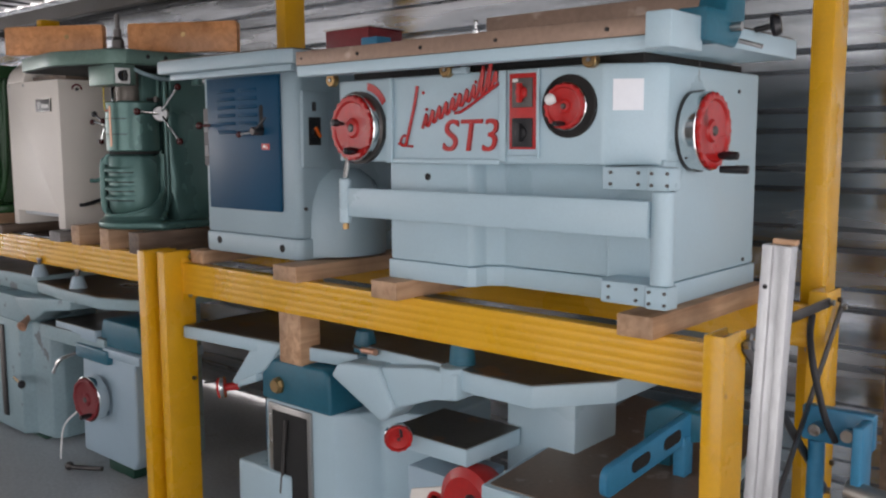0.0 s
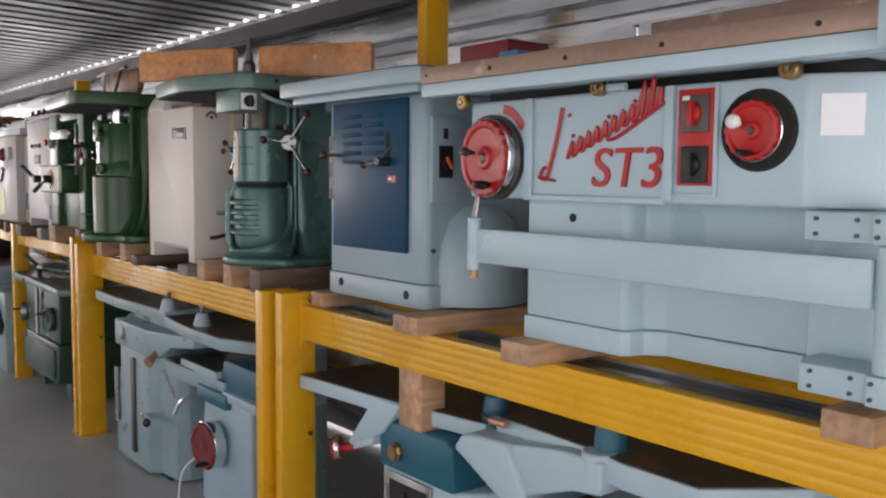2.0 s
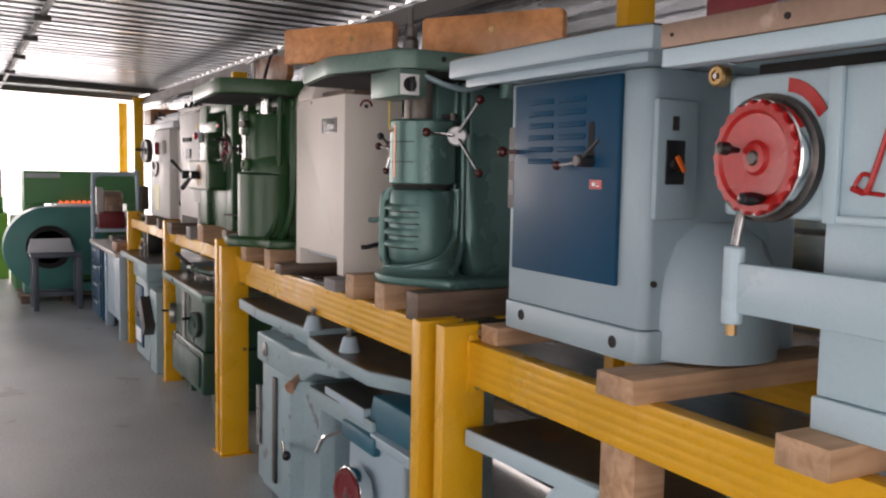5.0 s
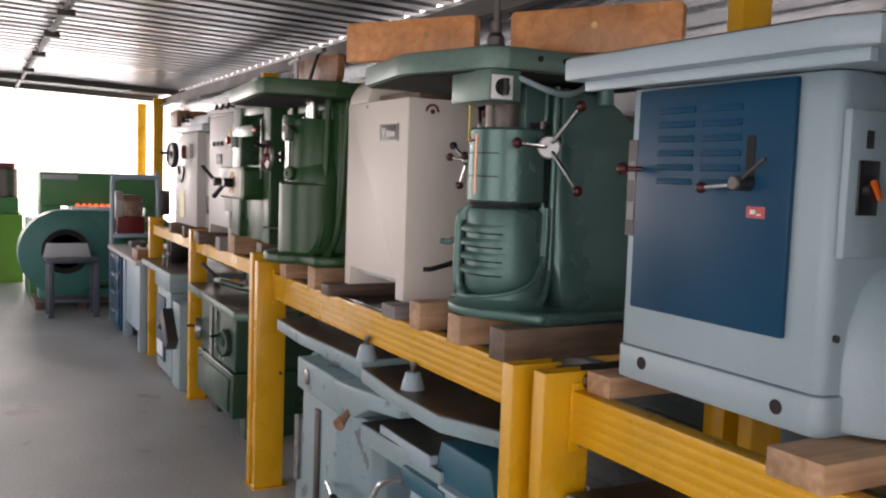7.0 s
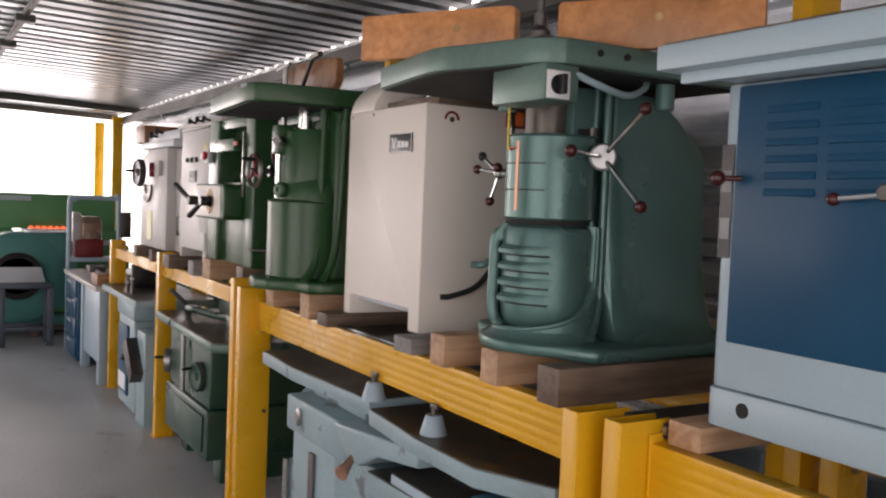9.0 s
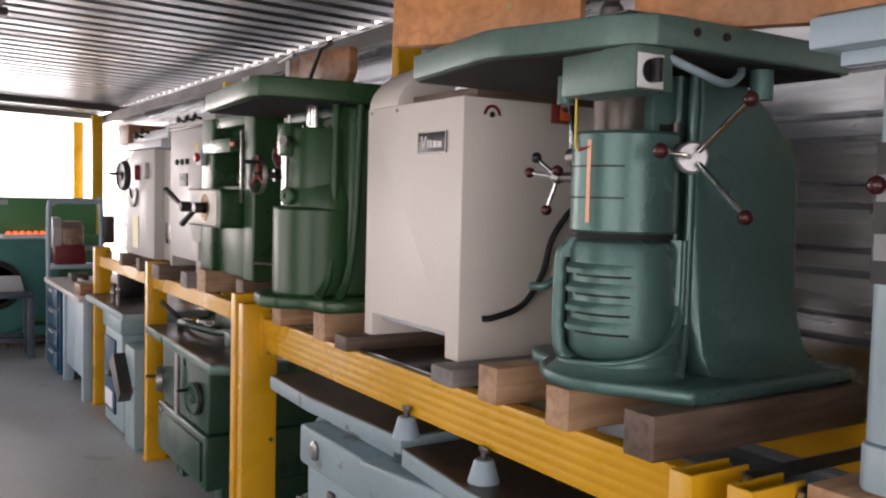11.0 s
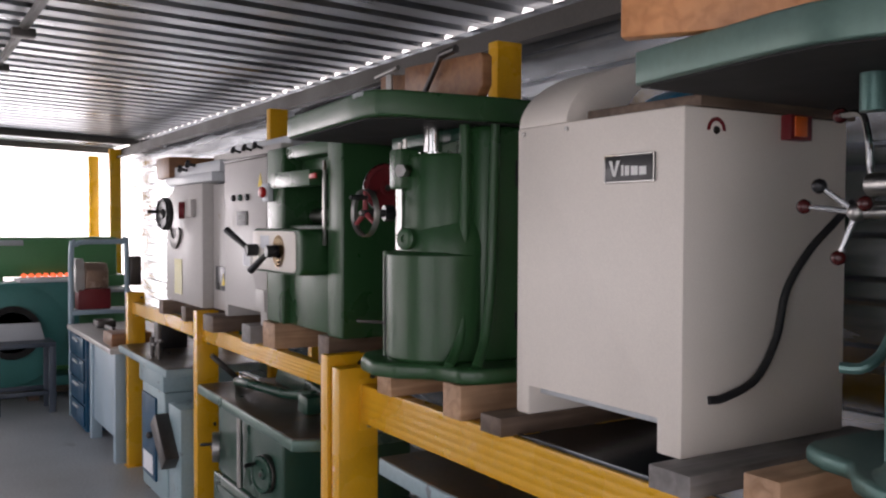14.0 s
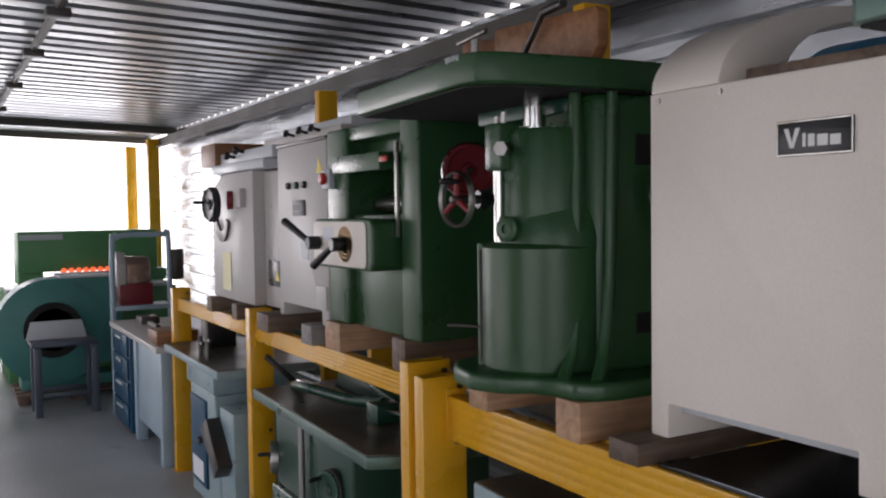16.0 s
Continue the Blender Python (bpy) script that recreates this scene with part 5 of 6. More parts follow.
for x, m in ((-4.16, "black"), (-4.06, "deep_green"), (-3.96, "black")):
    part("push_button", Solid().lathe([(0.016, 0), (0.016, 0.012), (0.011, 0.018), (0.001, 0.018)], (x, 0.0495, 1.85), (0, -1, 0), 16), m, wc)
part("warning_sign", Solid().prism([(-3.83, 1.895), (-3.765, 1.895), (-3.7975, 1.96)], 0.0475, 0.0492, "y", 0), "yellow_sign", wc)
part("type_label", Solid().box(-4.03, -3.94, 0.0482, 0.0494, 1.52, 1.62, 0), "paper", wc)

# ---- white machine with black handwheel ----
wm = thing("white_boring_machine", "white boring machine with a black handwheel and wooden block on top", "machine")
part("cabinet", Solid().prism([(-5.50, 1.25), (-4.74, 1.25), (-4.74, 1.95), (-5.30, 1.95), (-5.50, 1.87)], 0.06, 0.62, "y", 0.008), "white", wm)
part("side_case", Solid().box(-4.735, -4.46, 0.12, 0.60, 1.25, 1.94, 0.008), "white", wm)
part("slide", Solid().box(-5.42, -4.50, 0.04, 0.40, 1.952, 2.0, 0.004), "light_grey", wm)
part("rail", Solid().box(-5.30, -4.42, 0.06, 0.16, 2.0005, 2.06, 0.004).box(-4.95, -4.50, 0.2, 0.40, 2.0005, 2.12, 0.004), "light_grey", wm)
for x, z in ((-5.02, 2.03), (-4.86, 2.05)):
    part("knob", Solid().lathe([(0.009, 0), (0.009, 0.03), (0.022, 0.035), (0.022, 0.055), (0.001, 0.058)], (x, 0.06, z), (-0.3, -1, 0.2), 14), "black", wm)
part("crescent_guard", Solid().prism([(-5.27 + 0.13 * math.cos(radians(a)), 1.70 + 0.13 * math.sin(radians(a))) for a in range(190, 351, 10)]
                                     + [(-5.27 + 0.085 * math.cos(radians(a)), 1.715 + 0.085 * math.sin(radians(a))) for a in range(350, 189, -10)], 0.045, 0.058, "y", 0.002), "dark_steel", wm, "dark crescent slot")
part("yellow_strip", Solid().box(-5.30, -5.14, 0.0565, 0.0585, 1.30, 1.51, 0), "pale_yellow", wm, "pale yellow instruction strip")
part("sign_plate", Solid().box(-4.66, -4.48, 0.110, 0.1185, 1.36, 1.49, 0.002), "black", wm)
part("warning_sign", Solid().prism([(-4.55, 1.39), (-4.49, 1.39), (-4.52, 1.45)], 0.107, 0.109, "y", 0), "yellow_sign", wm)
handwheel(wm, (-5.235, -0.03, 1.78), (0.12, -1, 0), 0.10, "black", "black", "handwheel", "black plastic handwheel", 170, 0.03, 9)
part("red_knob", Solid().lathe([(0.02, 0), (0.05, 0.01), (0.05, 0.04), (0.001, 0.045)], (-5.02, 0.05, 1.80), (-0.3, -1, 0), 20), "dark_red", wm)
part("dial_case", Solid().box(-4.98, -4.86, 0.03, 0.059, 1.76, 1.86, 0.004), "white", wm)
wb = part("wooden_block", Solid().box(-5.62, -5.31, 0.03, 0.33, 2.001, 2.13, 0.004), "brown_board")
tagged(wb, "brown wooden block lying on the white machine", "block")


# ---- lower level: surface planer under the saw ----
def planer_tables(owner, slabs, colour):
    for nm, poly, z0, z1 in slabs:
        t = part(nm, Solid().prism(poly, z0, z1, "z", 0.006), colour, owner)
        c = Vector((sum(p[0] for p in poly) / len(poly), sum(p[1] for p in poly) / len(poly)))
        inner = [tuple(c + (Vector(p) - c) * 0.985) for p in poly]
        part("table_face", Solid().prism(inner, z1 + 0.0005, z1 + 0.004, "z", 0), "cast", t, "oily dark cast iron table face")


pl = thing("surface_planer", "pale grey-blue combined planer with teal head under the rack", "machine")
part("column", Solid().prism([(0.44, 0.06), (0.86, 0.06), (0.92, 0.12), (0.96, 0.22), (1.12, 0.28), (1.18, 0.30), (1.18, 0.62), (0.44, 0.62)], 0.0, 0.63, "z", 0.012, segments=3), "pale_blue", pl)
part("foot", Solid().box(0.28, 0.62, 0.03, 0.60, 0.0, 0.33, 0.012, segments=3), "pale_blue", pl)
part("rear_leg", Solid().box(1.45, 1.74, 0.36, 0.64, 0.0, 0.78, 0.012), "pale_blue", pl)
head = part("head", Solid().prism([(0.455, 0.628), (0.458, 0.74), (0.49, 0.80), (0.835, 0.805), (0.865, 0.78), (0.872, 0.628)], 0.03, 0.44, "y", 0.014, segments=3), "teal", pl, "teal cast head box")
part("plug", Solid().lathe([(0.034, 0), (0.034, 0.012), (0.026, 0.02), (0.026, 0.026), (0.001, 0.026)], (0.57, 0.03, 0.70), (0, -1, 0), 8), "brass", head)
win = part("window_frame", Solid().prism([(0.475, 0.20), (0.735, 0.20), (0.735, 0.61), (0.475, 0.61)], 0.045, 0.0595, "y", 0.003), "steel", pl, "bare steel window frame")
part("window_cavity", Solid().box(0.505, 0.715, 0.042, 0.0448, 0.225, 0.585, 0), "dark", win)
part("inner_rod", Solid().cyl((0.60, 0.036, 0.56), (0.56, 0.036, 0.25), 0.008), "dark_steel", win)
planer_tables(pl, (("front_table", [(-0.02, -0.02), (0.45, 0.02), (0.95, 0.10), (0.95, 0.55), (-0.02, 0.55)], 0.815, 0.868),
                   ("rear_table", [(1.02, 0.08), (1.42, 0.06), (1.56, 0.03), (1.795, 0.03), (1.96, 0.25), (1.96, 0.55), (1.02, 0.55)], 0.845, 0.915),
                   ("thickness_table", [(1.16, 0.05), (1.52, 0.05), (1.52, 0.35), (1.16, 0.35)], 0.585, 0.645)), "pale_blue")
part("table_bracket", Solid().prism([(0.912, 0.805), (0.95, 0.856), (1.0, 0.868), (1.156, 0.878), (1.236, 0.736), (1.20, 0.695), (1.167, 0.681)], -0.005, 0.12, "y", 0.014, segments=3), "pale_blue", pl)
part("table_bracket", Solid().prism([(1.156, 0.874), (1.358, 0.905), (1.505, 0.905), (1.505, 0.815), (1.403, 0.801), (1.228, 0.736)], 0.012, 0.14, "y", 0.010, segments=3), "pale_blue", pl)
part("left_bracket", Solid().prism([(0.262, 0.662), (0.29, 0.652), (0.40, 0.70), (0.488, 0.745), (0.60, 0.868), (0.437, 0.868)], 0.02, 0.12, "y", 0.010, segments=3), "pale_blue", pl)
part("bracket_rib", Solid().prism([(0.33, 0.652), (0.46, 0.70), (0.46, 0.73), (0.34, 0.68)], 0.0, 0.05, "y", 0.006), "pale_blue", pl)
for c, d, r in (((0.184, 0.02, 0.62), (-0.7, -0.7, -0.1), 0.045), ((1.285, -0.03, 0.655), (0.72, -0.66, -0.12), 0.050)):
    handwheel(pl, c, d, r, "red", "chrome", "adjusting_wheel", "small red adjusting wheel with bright rim", 80, 0.02, 12)
    part("wheel_stem", Solid().cyl(Vector(c), Vector(c) - Vector(d).normalized() * 0.08, 0.017), "red", pl)
for x, y in ((0.93, 0.16), (1.46, 0.10)):
    k = part("teal_post", Solid().lathe([(0.045, 0), (0.042, 0.05), (0.034, 0.09), (0.012, 0.10), (0.012, 0.115), (0.001, 0.116)], (x, y, 0.86 if x < 1 else 0.918), (0, 0, 1), 20), "teal", pl, "teal cutterblock post")
part("collar", Solid().cyl((1.46, 0.06, 0.84), (1.46, 0.06, 0.92), 0.05, segments=24, edge=0.004), "pale_blue", pl)
part("handle", Solid().cyl((1.02, 0.06, 0.905), (1.10, 0.05, 0.91), 0.012, edge=0.002), "copper", pl)
part("lever_rod", Solid().cyl((0.93, 0.10, 0.90), (1.02, 0.06, 0.905), 0.005), "dark_steel", pl)
part("red_drum", Solid().lathe([(0.03, -0.08), (0.12, -0.07), (0.135, -0.02), (0.13, 0.02), (0.10, 0.035), (0.05, 0.03), (0.001, 0.04)], (1.50, 0.10, 0.44), (-0.1, -1, 0), 36), "red", pl, "glossy red belt drum")
part("drum_knob", Solid().cyl((1.55, 0.03, 0.49), (1.57, 0.0, 0.49), 0.02, segments=14, edge=0.003), "black", pl)
dp = part("dial_plate", Solid().prism([(1.20, 0.34), (1.22, 0.42), (1.38, 0.47), (1.42, 0.44), (1.42, 0.30), (1.20, 0.30)], 0.10, 0.112, "y", 0.002), "cream", pl, "cream dial plate")
part("dial_ring", Solid().lathe([(0.03, 0), (0.03, 0.002), (0.042, 0.002), (0.042, 0)], (1.34, 0.0995, 0.40), (0, -1, 0), 24), "red", dp)
part("dial_knob", Solid().cyl((1.36, 0.10, 0.38), (1.36, 0.07, 0.38), 0.024, segments=18, edge=0.004), "black", dp)
part("dial_support", Solid().box(1.19, 1.46, 0.113, 0.34, 0.0, 0.50, 0.008), "grey_blue", pl)
part("far_door", Solid().box(0.12, 0.26, 0.30, 0.55, 0.0, 0.52, 0.006), "deep_blue", pl)
part("slide_bed", Solid().prism([(1.66, -0.05), (2.32, -0.05), (2.15, 1.05), (1.52, 1.15)], 0.545, 0.595, "z", 0.006), "pale_blue", pl)
part("bed_face", Solid().prism([(1.68, -0.03), (2.30, -0.03), (2.14, 1.03), (1.54, 1.13)], 0.5955, 0.599, "z", 0), "rust_strip", pl, "browned steel bed face")
for y in (0.15, 0.80):
    part("bed_leg", Solid().box(1.75, 1.85, y, y + 0.12, 0.0, 0.544, 0.006), "pale_blue", pl)
timber_block = timber(0.59, 0.72, 0.02, 0.12, 0.80, 1.005, label="short pine prop standing between planer head and rack beam")

rail = thing("teal_fence_rail", "bright blue cast fence rail with oval slots leaning under the rack", "fence")
d = Vector((0.07, 0.48, 0.10)).normalized()
m = Matrix.Translation((2.045, 0.03, 0.668)) @ Matrix((d, Vector((0.989, -0.145, 0)), Vector((0, 0, 1)))).transposed().to_4x4()
part("rail", Solid().prism(rounded(0.0, 0.62, -0.045, 0.045, 0.03), -0.014, 0.014, "y", 0.005, m), "mid_blue", rail)
for x in (0.12, 0.28):
    part("slot", Solid().prism(rounded(x, x + 0.09, -0.018, 0.022, 0.018), 0.0145, 0.0165, "y", 0, m), "dark", rail)
part("stand", Solid().box(2.08, 2.12, 0.40, 0.46, 0.5995, 0.73, 0.004), "mid_blue", rail)
tc = thing("teal_casting", "dark teal cast bracket lying under the rack", "bracket")
part("casting", Solid().prism([(1.95, 0.68), (1.96, 0.78), (2.02, 0.81), (2.18, 0.80), (2.18, 0.72), (2.05, 0.68)], 0.44, 0.54, "y", 0.010, segments=3), "teal", tc)
part("leg", Solid().box(1.98, 2.04, 0.46, 0.52, 0.5995, 0.679, 0.006), "teal", tc)
alu = thing("aluminium_profile", "long aluminium extrusion standing upright against the rack", "profile")
m = Matrix.Translation((2.545, -0.145, 0.0)) @ Matrix.Rotation(radians(2.0), 4, "Y")
part("extrusion", Solid().prism([(-0.035, -0.02), (-0.012, -0.02), (-0.010, -0.012), (0.008, -0.012), (0.010, -0.02), (0.030, -0.02), (0.030, 0.02), (-0.035, 0.02)], 0.006, 1.425, "z", 0.001, m), "aluminium", alu)
part("wooden_core", Solid().box(-0.02, 0.032, 0.0, 0.022, 1.426, 1.438, 0.001, m), "pine", alu)
part("bore", Solid().cyl(m @ Vector((-0.022, -0.0205, 1.33)), m @ Vector((-0.022, -0.019, 1.33)), 0.006, segments=10), "dark", alu)
vs = thing("blue_carriage", "blue cast carriage on a stand beside the rack", "machine part")
part("plate", Solid().box(2.44, 2.64, 0.50, 0.54, 0.775, 0.88, 0.006), "mid_blue", vs)
part("cheek", Solid().box(2.61, 2.64, 0.40, 0.499, 0.66, 0.87, 0.008), "mid_blue", vs)
part("stand", Solid().cyl((2.48, 0.52, 0.0), (2.48, 0.52, 0.775), 0.028, 0.024, 20), "mid_blue", vs)
for x in (2.49, 2.58):
    part("bolt", Solid().cyl((x, 0.499, 0.82), (x, 0.46, 0.82), 0.018, segments=12), "steel", vs)
part("hose", Solid().tube([(2.55, 0.46, 0.80), (2.53, 0.42, 0.88), (2.50, 0.40, 1.02), (2.47, 0.45, 1.10), (2.44, 0.55, 1.14)], 0.010, 10), "rubber", vs)
for z in (0.60, 0.68):
    pp = tagged(part("steel_pipe", Solid().cyl((2.60, 0.42, z), (4.2, 0.30, z - 0.12), 0.032, segments=20), "steel"), "dull steel pipe lying beside the rack end", "pipe", "steel pipes")
sup = thing("pipe_trestle", "dark steel trestle carrying the pipes", "trestle")
part("leg", Solid().box(3.4, 3.45, 0.2, 0.5, 0.0, 0.50, 0.003), "dark_steel", sup)
bar = tagged(part("brown_bar", Solid().box(2.50, 2.53, 1.14, 1.17, 0.0, 1.80, 0.002), "old_wood"), "thin brown bar leaning upright on the sheet wall", "bar")

# ---- lower level: small mortiser with a red wheel ----
mt = thing("mortiser", "grey-blue slot mortiser with red handwheel standing under the rack", "machine")
part("case", Solid().prism([(-0.99, 0.09), (-0.50, 0.09), (-0.46, 0.15), (-0.46, 0.62), (-0.90, 0.62), (-0.96, 0.62)], -0.01, 0.32, "y", 0.012, segments=3), "grey_blue", mt)
part("foot", Solid().box(-0.86, -0.62, 0.05, 0.25, 0.0, 0.089, 0.006), "deep_green", mt)
part("side_recess", Solid().box(-0.459, -0.455, 0.05, 0.25, 0.18, 0.50, 0), "dark_steel", mt)
handwheel(mt, (-0.775, -0.095, 0.41), (0.08, -1, 0), 0.112, "dark_red", handle_angle=-60, depth=0.055, scallops=10)
part("wheel_boss", Solid().cyl((-0.80, -0.03, 0.40), (-0.76, 0.02, 0.40), 0.09, segments=28), "grey_blue", mt)
part("top_plate", Solid().box(-0.72, -0.38, -0.03, 0.32, 0.622, 0.668, 0.008), "grey_blue", mt)
part("teal_slide", Solid().prism([(-0.80, 0.66), (-0.76, 0.80), (-0.44, 0.80), (-0.40, 0.67)], 0.0, 0.26, "y", 0.010, segments=3), "teal", mt)
part("teal_apron", Solid().box(-0.98, -0.66, -0.04, 0.05, 0.585, 0.655, 0.010), "teal", mt)
planer_tables(mt, (("work_table", [(-1.22, -0.02), (-0.80, -0.02), (-0.80, 0.36), (-1.22, 0.36)], 0.675, 0.735),), "grey_blue")
part("bright_lever", Solid().tube([(-0.98, -0.03, 0.60), (-1.06, -0.08, 0.56), (-1.10, -0.10, 0.49)], 0.010, 10), "chrome", mt)
part("pale_lever", Solid().tube([(-0.93, -0.06, 0.32), (-1.02, -0.10, 0.22), (-1.05, -0.11, 0.05)], 0.005, 10), "letter_white", mt)
part("floor_pedal", Solid().cyl((-0.80, -0.02, 0.03), (-0.98, -0.10, 0.02), 0.012).ball((-0.98, -0.10, 0.025), 0.022), "dark_steel", mt)

# ---- lower level: old planer in the second bay ----
op = thing("old_planer", "old grey-blue planer thicknesser standing under the rack", "machine")
part("column", Solid().prism([(-2.42, 0.02), (-1.95, 0.02), (-1.90, 0.08), (-1.72, 0.10), (-1.68, 0.16), (-1.68, 0.60), (-2.42, 0.60)], 0.05, 0.66, "z", 0.010, segments=3), "old_grey_blue", op)
part("head", Solid().box(-2.46, -1.82, 0.0, 0.45, 0.662, 0.80, 0.012, segments=3), "old_grey_blue", op)
part("foot", Solid().box(-2.05, -1.80, 0.08, 0.50, 0.036, 0.049, 0.003), "deep_green", op)
part("left_case", Solid().box(-2.60, -2.425, 0.05, 0.50, 0.036, 0.50, 0.010), "old_grey_blue", op)
part("rear_leg", Solid().box(-1.10, -0.90, 0.32, 0.60, 0.036, 0.80, 0.010), "old_grey_blue", op)
planer_tables(op, (("front_table", [(-2.75, -0.02), (-2.30, -0.04), (-1.62, 0.0), (-1.62, 0.52), (-2.75, 0.52)], 0.875, 0.925),
                   ("rear_table", [(-1.58, -0.02), (-1.15, -0.06), (-0.80, -0.06), (-0.55, 0.05), (-0.55, 0.52), (-1.58, 0.52)], 0.855, 0.905),
                   ("thickness_table", [(-1.62, 0.0), (-0.92, 0.02), (-0.92, 0.40), (-1.62, 0.40)], 0.62, 0.69)), "old_grey_blue")
part("bracket", Solid().prism([(-1.90, 0.80), (-1.20, 0.854), (-1.20, 0.80), (-1.50, 0.765), (-1.66, 0.70), (-1.76, 0.70)], -0.02, 0.20, "y", 0.012, segments=3), "old_grey_blue", op)
part("neck", Solid().box(-2.40, -1.85, 0.10, 0.45, 0.801, 0.874, 0.010), "old_grey_blue", op)
part("plug", Solid().lathe([(0.034, 0), (0.034, 0.01), (0.022, 0.018), (0.001, 0.018)], (-2.30, 0.0, 0.735), (0, -1, 0), 16), "steel", op)
part("round_cover", Solid().lathe([(0.08, 0), (0.08, 0.05), (0.06, 0.075), (0.001, 0.08)], (-2.46, 0.15, 0.735), (-1, -0.2, 0), 28), "old_grey_blue", op)
part("copper_handle", Solid().lathe([(0.014, 0), (0.018, 0.05), (0.028, 0.09), (0.020, 0.092), (0.001, 0.085)], (-1.72, -0.01, 0.715), (0.45, -0.7, -0.4), 18), "copper", op)
for x, z in ((-1.62, 0.926), (-1.17, 0.906)):
    cone = part("post", Solid().lathe([(0.046, 0), (0.046, 0.006), (0.030, 0.055), (0.026, 0.060), (0.001, 0.060)], (x, 0.02, z), (0, 0, 1), 20), "grey_blue", op, "pale cast cutter post")
    part("wing_screw", Solid().cyl((x, 0.02, z + 0.060), (x, 0.02, z + 0.085), 0.010, segments=12).box(x - 0.024, x + 0.024, 0.014, 0.026, z + 0.078, z + 0.092, 0.003), "dark_steel", cone)
part("slide_rod", Solid().box(-2.20, -2.15, 0.004, 0.019, 0.12, 0.62, 0.002), "dark_steel", op)
part("side_rod", Solid().cyl((-2.52, 0.03, 0.22), (-2.52, 0.03, 0.52), 0.016, segments=14), "steel", op)
ball_lever(op, (-1.98, -0.01, 0.36), (-1.74, -0.07, 0.37), 0.022, 0.008, "black")
ball_lever(op, (-1.05, 0.16, 0.50), (-1.22, 0.08, 0.60), 0.020, 0.007, "black")
handwheel(op, (-1.20, 0.20, 0.48), (0.15, -1, 0), 0.13, "dark_red", "steel", "handwheel", "dull dark red handwheel", 45, 0.03, 24)
part("wheel_stem", Solid().cyl((-1.20, 0.19, 0.48), (-1.20, 0.30, 0.50), 0.03).box(-1.5, -1.0, 0.28, 0.34, 0.036, 0.619, 0.004), "old_grey_blue", op)
op.matrix_basis = Matrix.Translation((1.7, -1.39, 0)) @ Matrix.Diagonal((0.93, 0.93, 1.07, 1)) @ Matrix.Translation((0.01 - 1.7, 0.07 + 1.39, -0.036))

# ---- lower level: dark green planer ----
gp = thing("dark_green_planer", "dark green planer with steel topped table protruding under the rack", "machine")
planer_tables(gp, (("long_table", [(-4.12, -0.15), (-2.75, -0.19), (-2.68, -0.05), (-2.68, 0.58), (-4.12, 0.58)], 0.885, 0.93),), "pale_green")
part("frame", Solid().box(-4.0, -3.12, -0.08, 0.55, 0.50, 0.884, 0.012, segments=3), "deep_green", gp)
part("lower_case", Solid().box(-4.02, -3.10, -0.10, 0.55, 0.22, 0.499, 0.012, segments=3), "deep_green", gp)
part("drawer_front", Solid().box(-3.96, -3.16, -0.112, -0.101, 0.26, 0.46, 0.004), "deep_green", gp)
for x in (-3.92, -3.22):
    part("foot", Solid().box(x - 0.07, x + 0.07, 0.0, 0.5, 0.07, 0.219, 0.006), "deep_green", gp)
part("bright_rod", Solid().cyl((-3.60, -0.105, 0.52), (-3.60, -0.105, 0.88), 0.014, segments=14), "steel", gp)
handwheel(gp, (-3.94, -0.125, 0.64), (-0.3, -1, 0), 0.075, "dark_steel", "steel", "handwheel", "steel handwheel", 30, 0.03, spokes=True)
handwheel(gp, (-3.28, -0.115, 0.66), (0.2, -1, 0), 0.085, "deep_green", "dark_steel", "handwheel", "dark green handwheel", 140, 0.03)
part("fence_rod", Solid().cyl((-4.02, 0.05, 0.965), (-2.98, 0.10, 0.985), 0.013, segments=14), "chrome", gp)
part("fence_arm", Solid().prism([(-3.95, 0.934), (-3.90, 1.03), (-3.70, 1.04), (-3.20, 0.97), (-3.10, 0.934)], 0.20, 0.30, "y", 0.015, segments=3), "deep_green", gp)
part("rod_clamp", Solid().box(-3.22, -3.12, 0.03, 0.13, 0.934, 1.01, 0.006), "deep_green", gp)
part("guard_arm", Solid().tube([(-4.0, 0.02, 0.95), (-3.75, -0.02, 0.985), (-3.45, 0.06, 0.975), (-3.20, 0.10, 1.0)], 0.022, 12), "deep_green", gp)
part("switch_stop", Solid().box(-4.10, -4.003, -0.02, 0.06, 0.55, 0.62, 0.004), "black", gp)
gp.matrix_basis = Matrix.Translation((-0.28, 0.08, -0.04))

# ---- lower level: grey table machine in the last bay ----
ge = thing("grey_table_machine", "grey-blue table saw with a blue lower door under the rack", "machine")
planer_tables(ge, (("table", [(-6.28, -0.07), (-5.02, -0.07), (-5.02, 0.50), (-6.28, 0.50)], 0.83, 0.875),), "old_grey_blue")
part("neck", Solid().box(-5.85, -5.25, -0.03, 0.42, 0.70, 0.829, 0.012), "old_grey_blue", ge)
part("case", Solid().prism([(-5.80, 0.03), (-5.22, 0.03), (-5.18, 0.10), (-5.26, 0.699), (-5.80, 0.699)], -0.02, 0.45, "y", 0.012, segments=3), "old_grey_blue", ge)
dr = part("door", Solid().box(-5.76, -5.42, -0.034, -0.0205, 0.12, 0.64, 0.004), "deep_blue", ge)
part("paper_label", Solid().box(-5.72, -5.48, -0.0365, -0.0345, 0.15, 0.27, 0), "paper", dr)
part("door_knob", Solid().ball((-5.50, -0.05, 0.40), 0.022), "dark_steel", dr)
part("chip_chute", Solid().prism([(-5.28, 0.52), (-5.02, 0.30), (-4.93, 0.38), (-5.16, 0.60)], -0.10, 0.15, "y", 0.004), "dark_steel", ge)
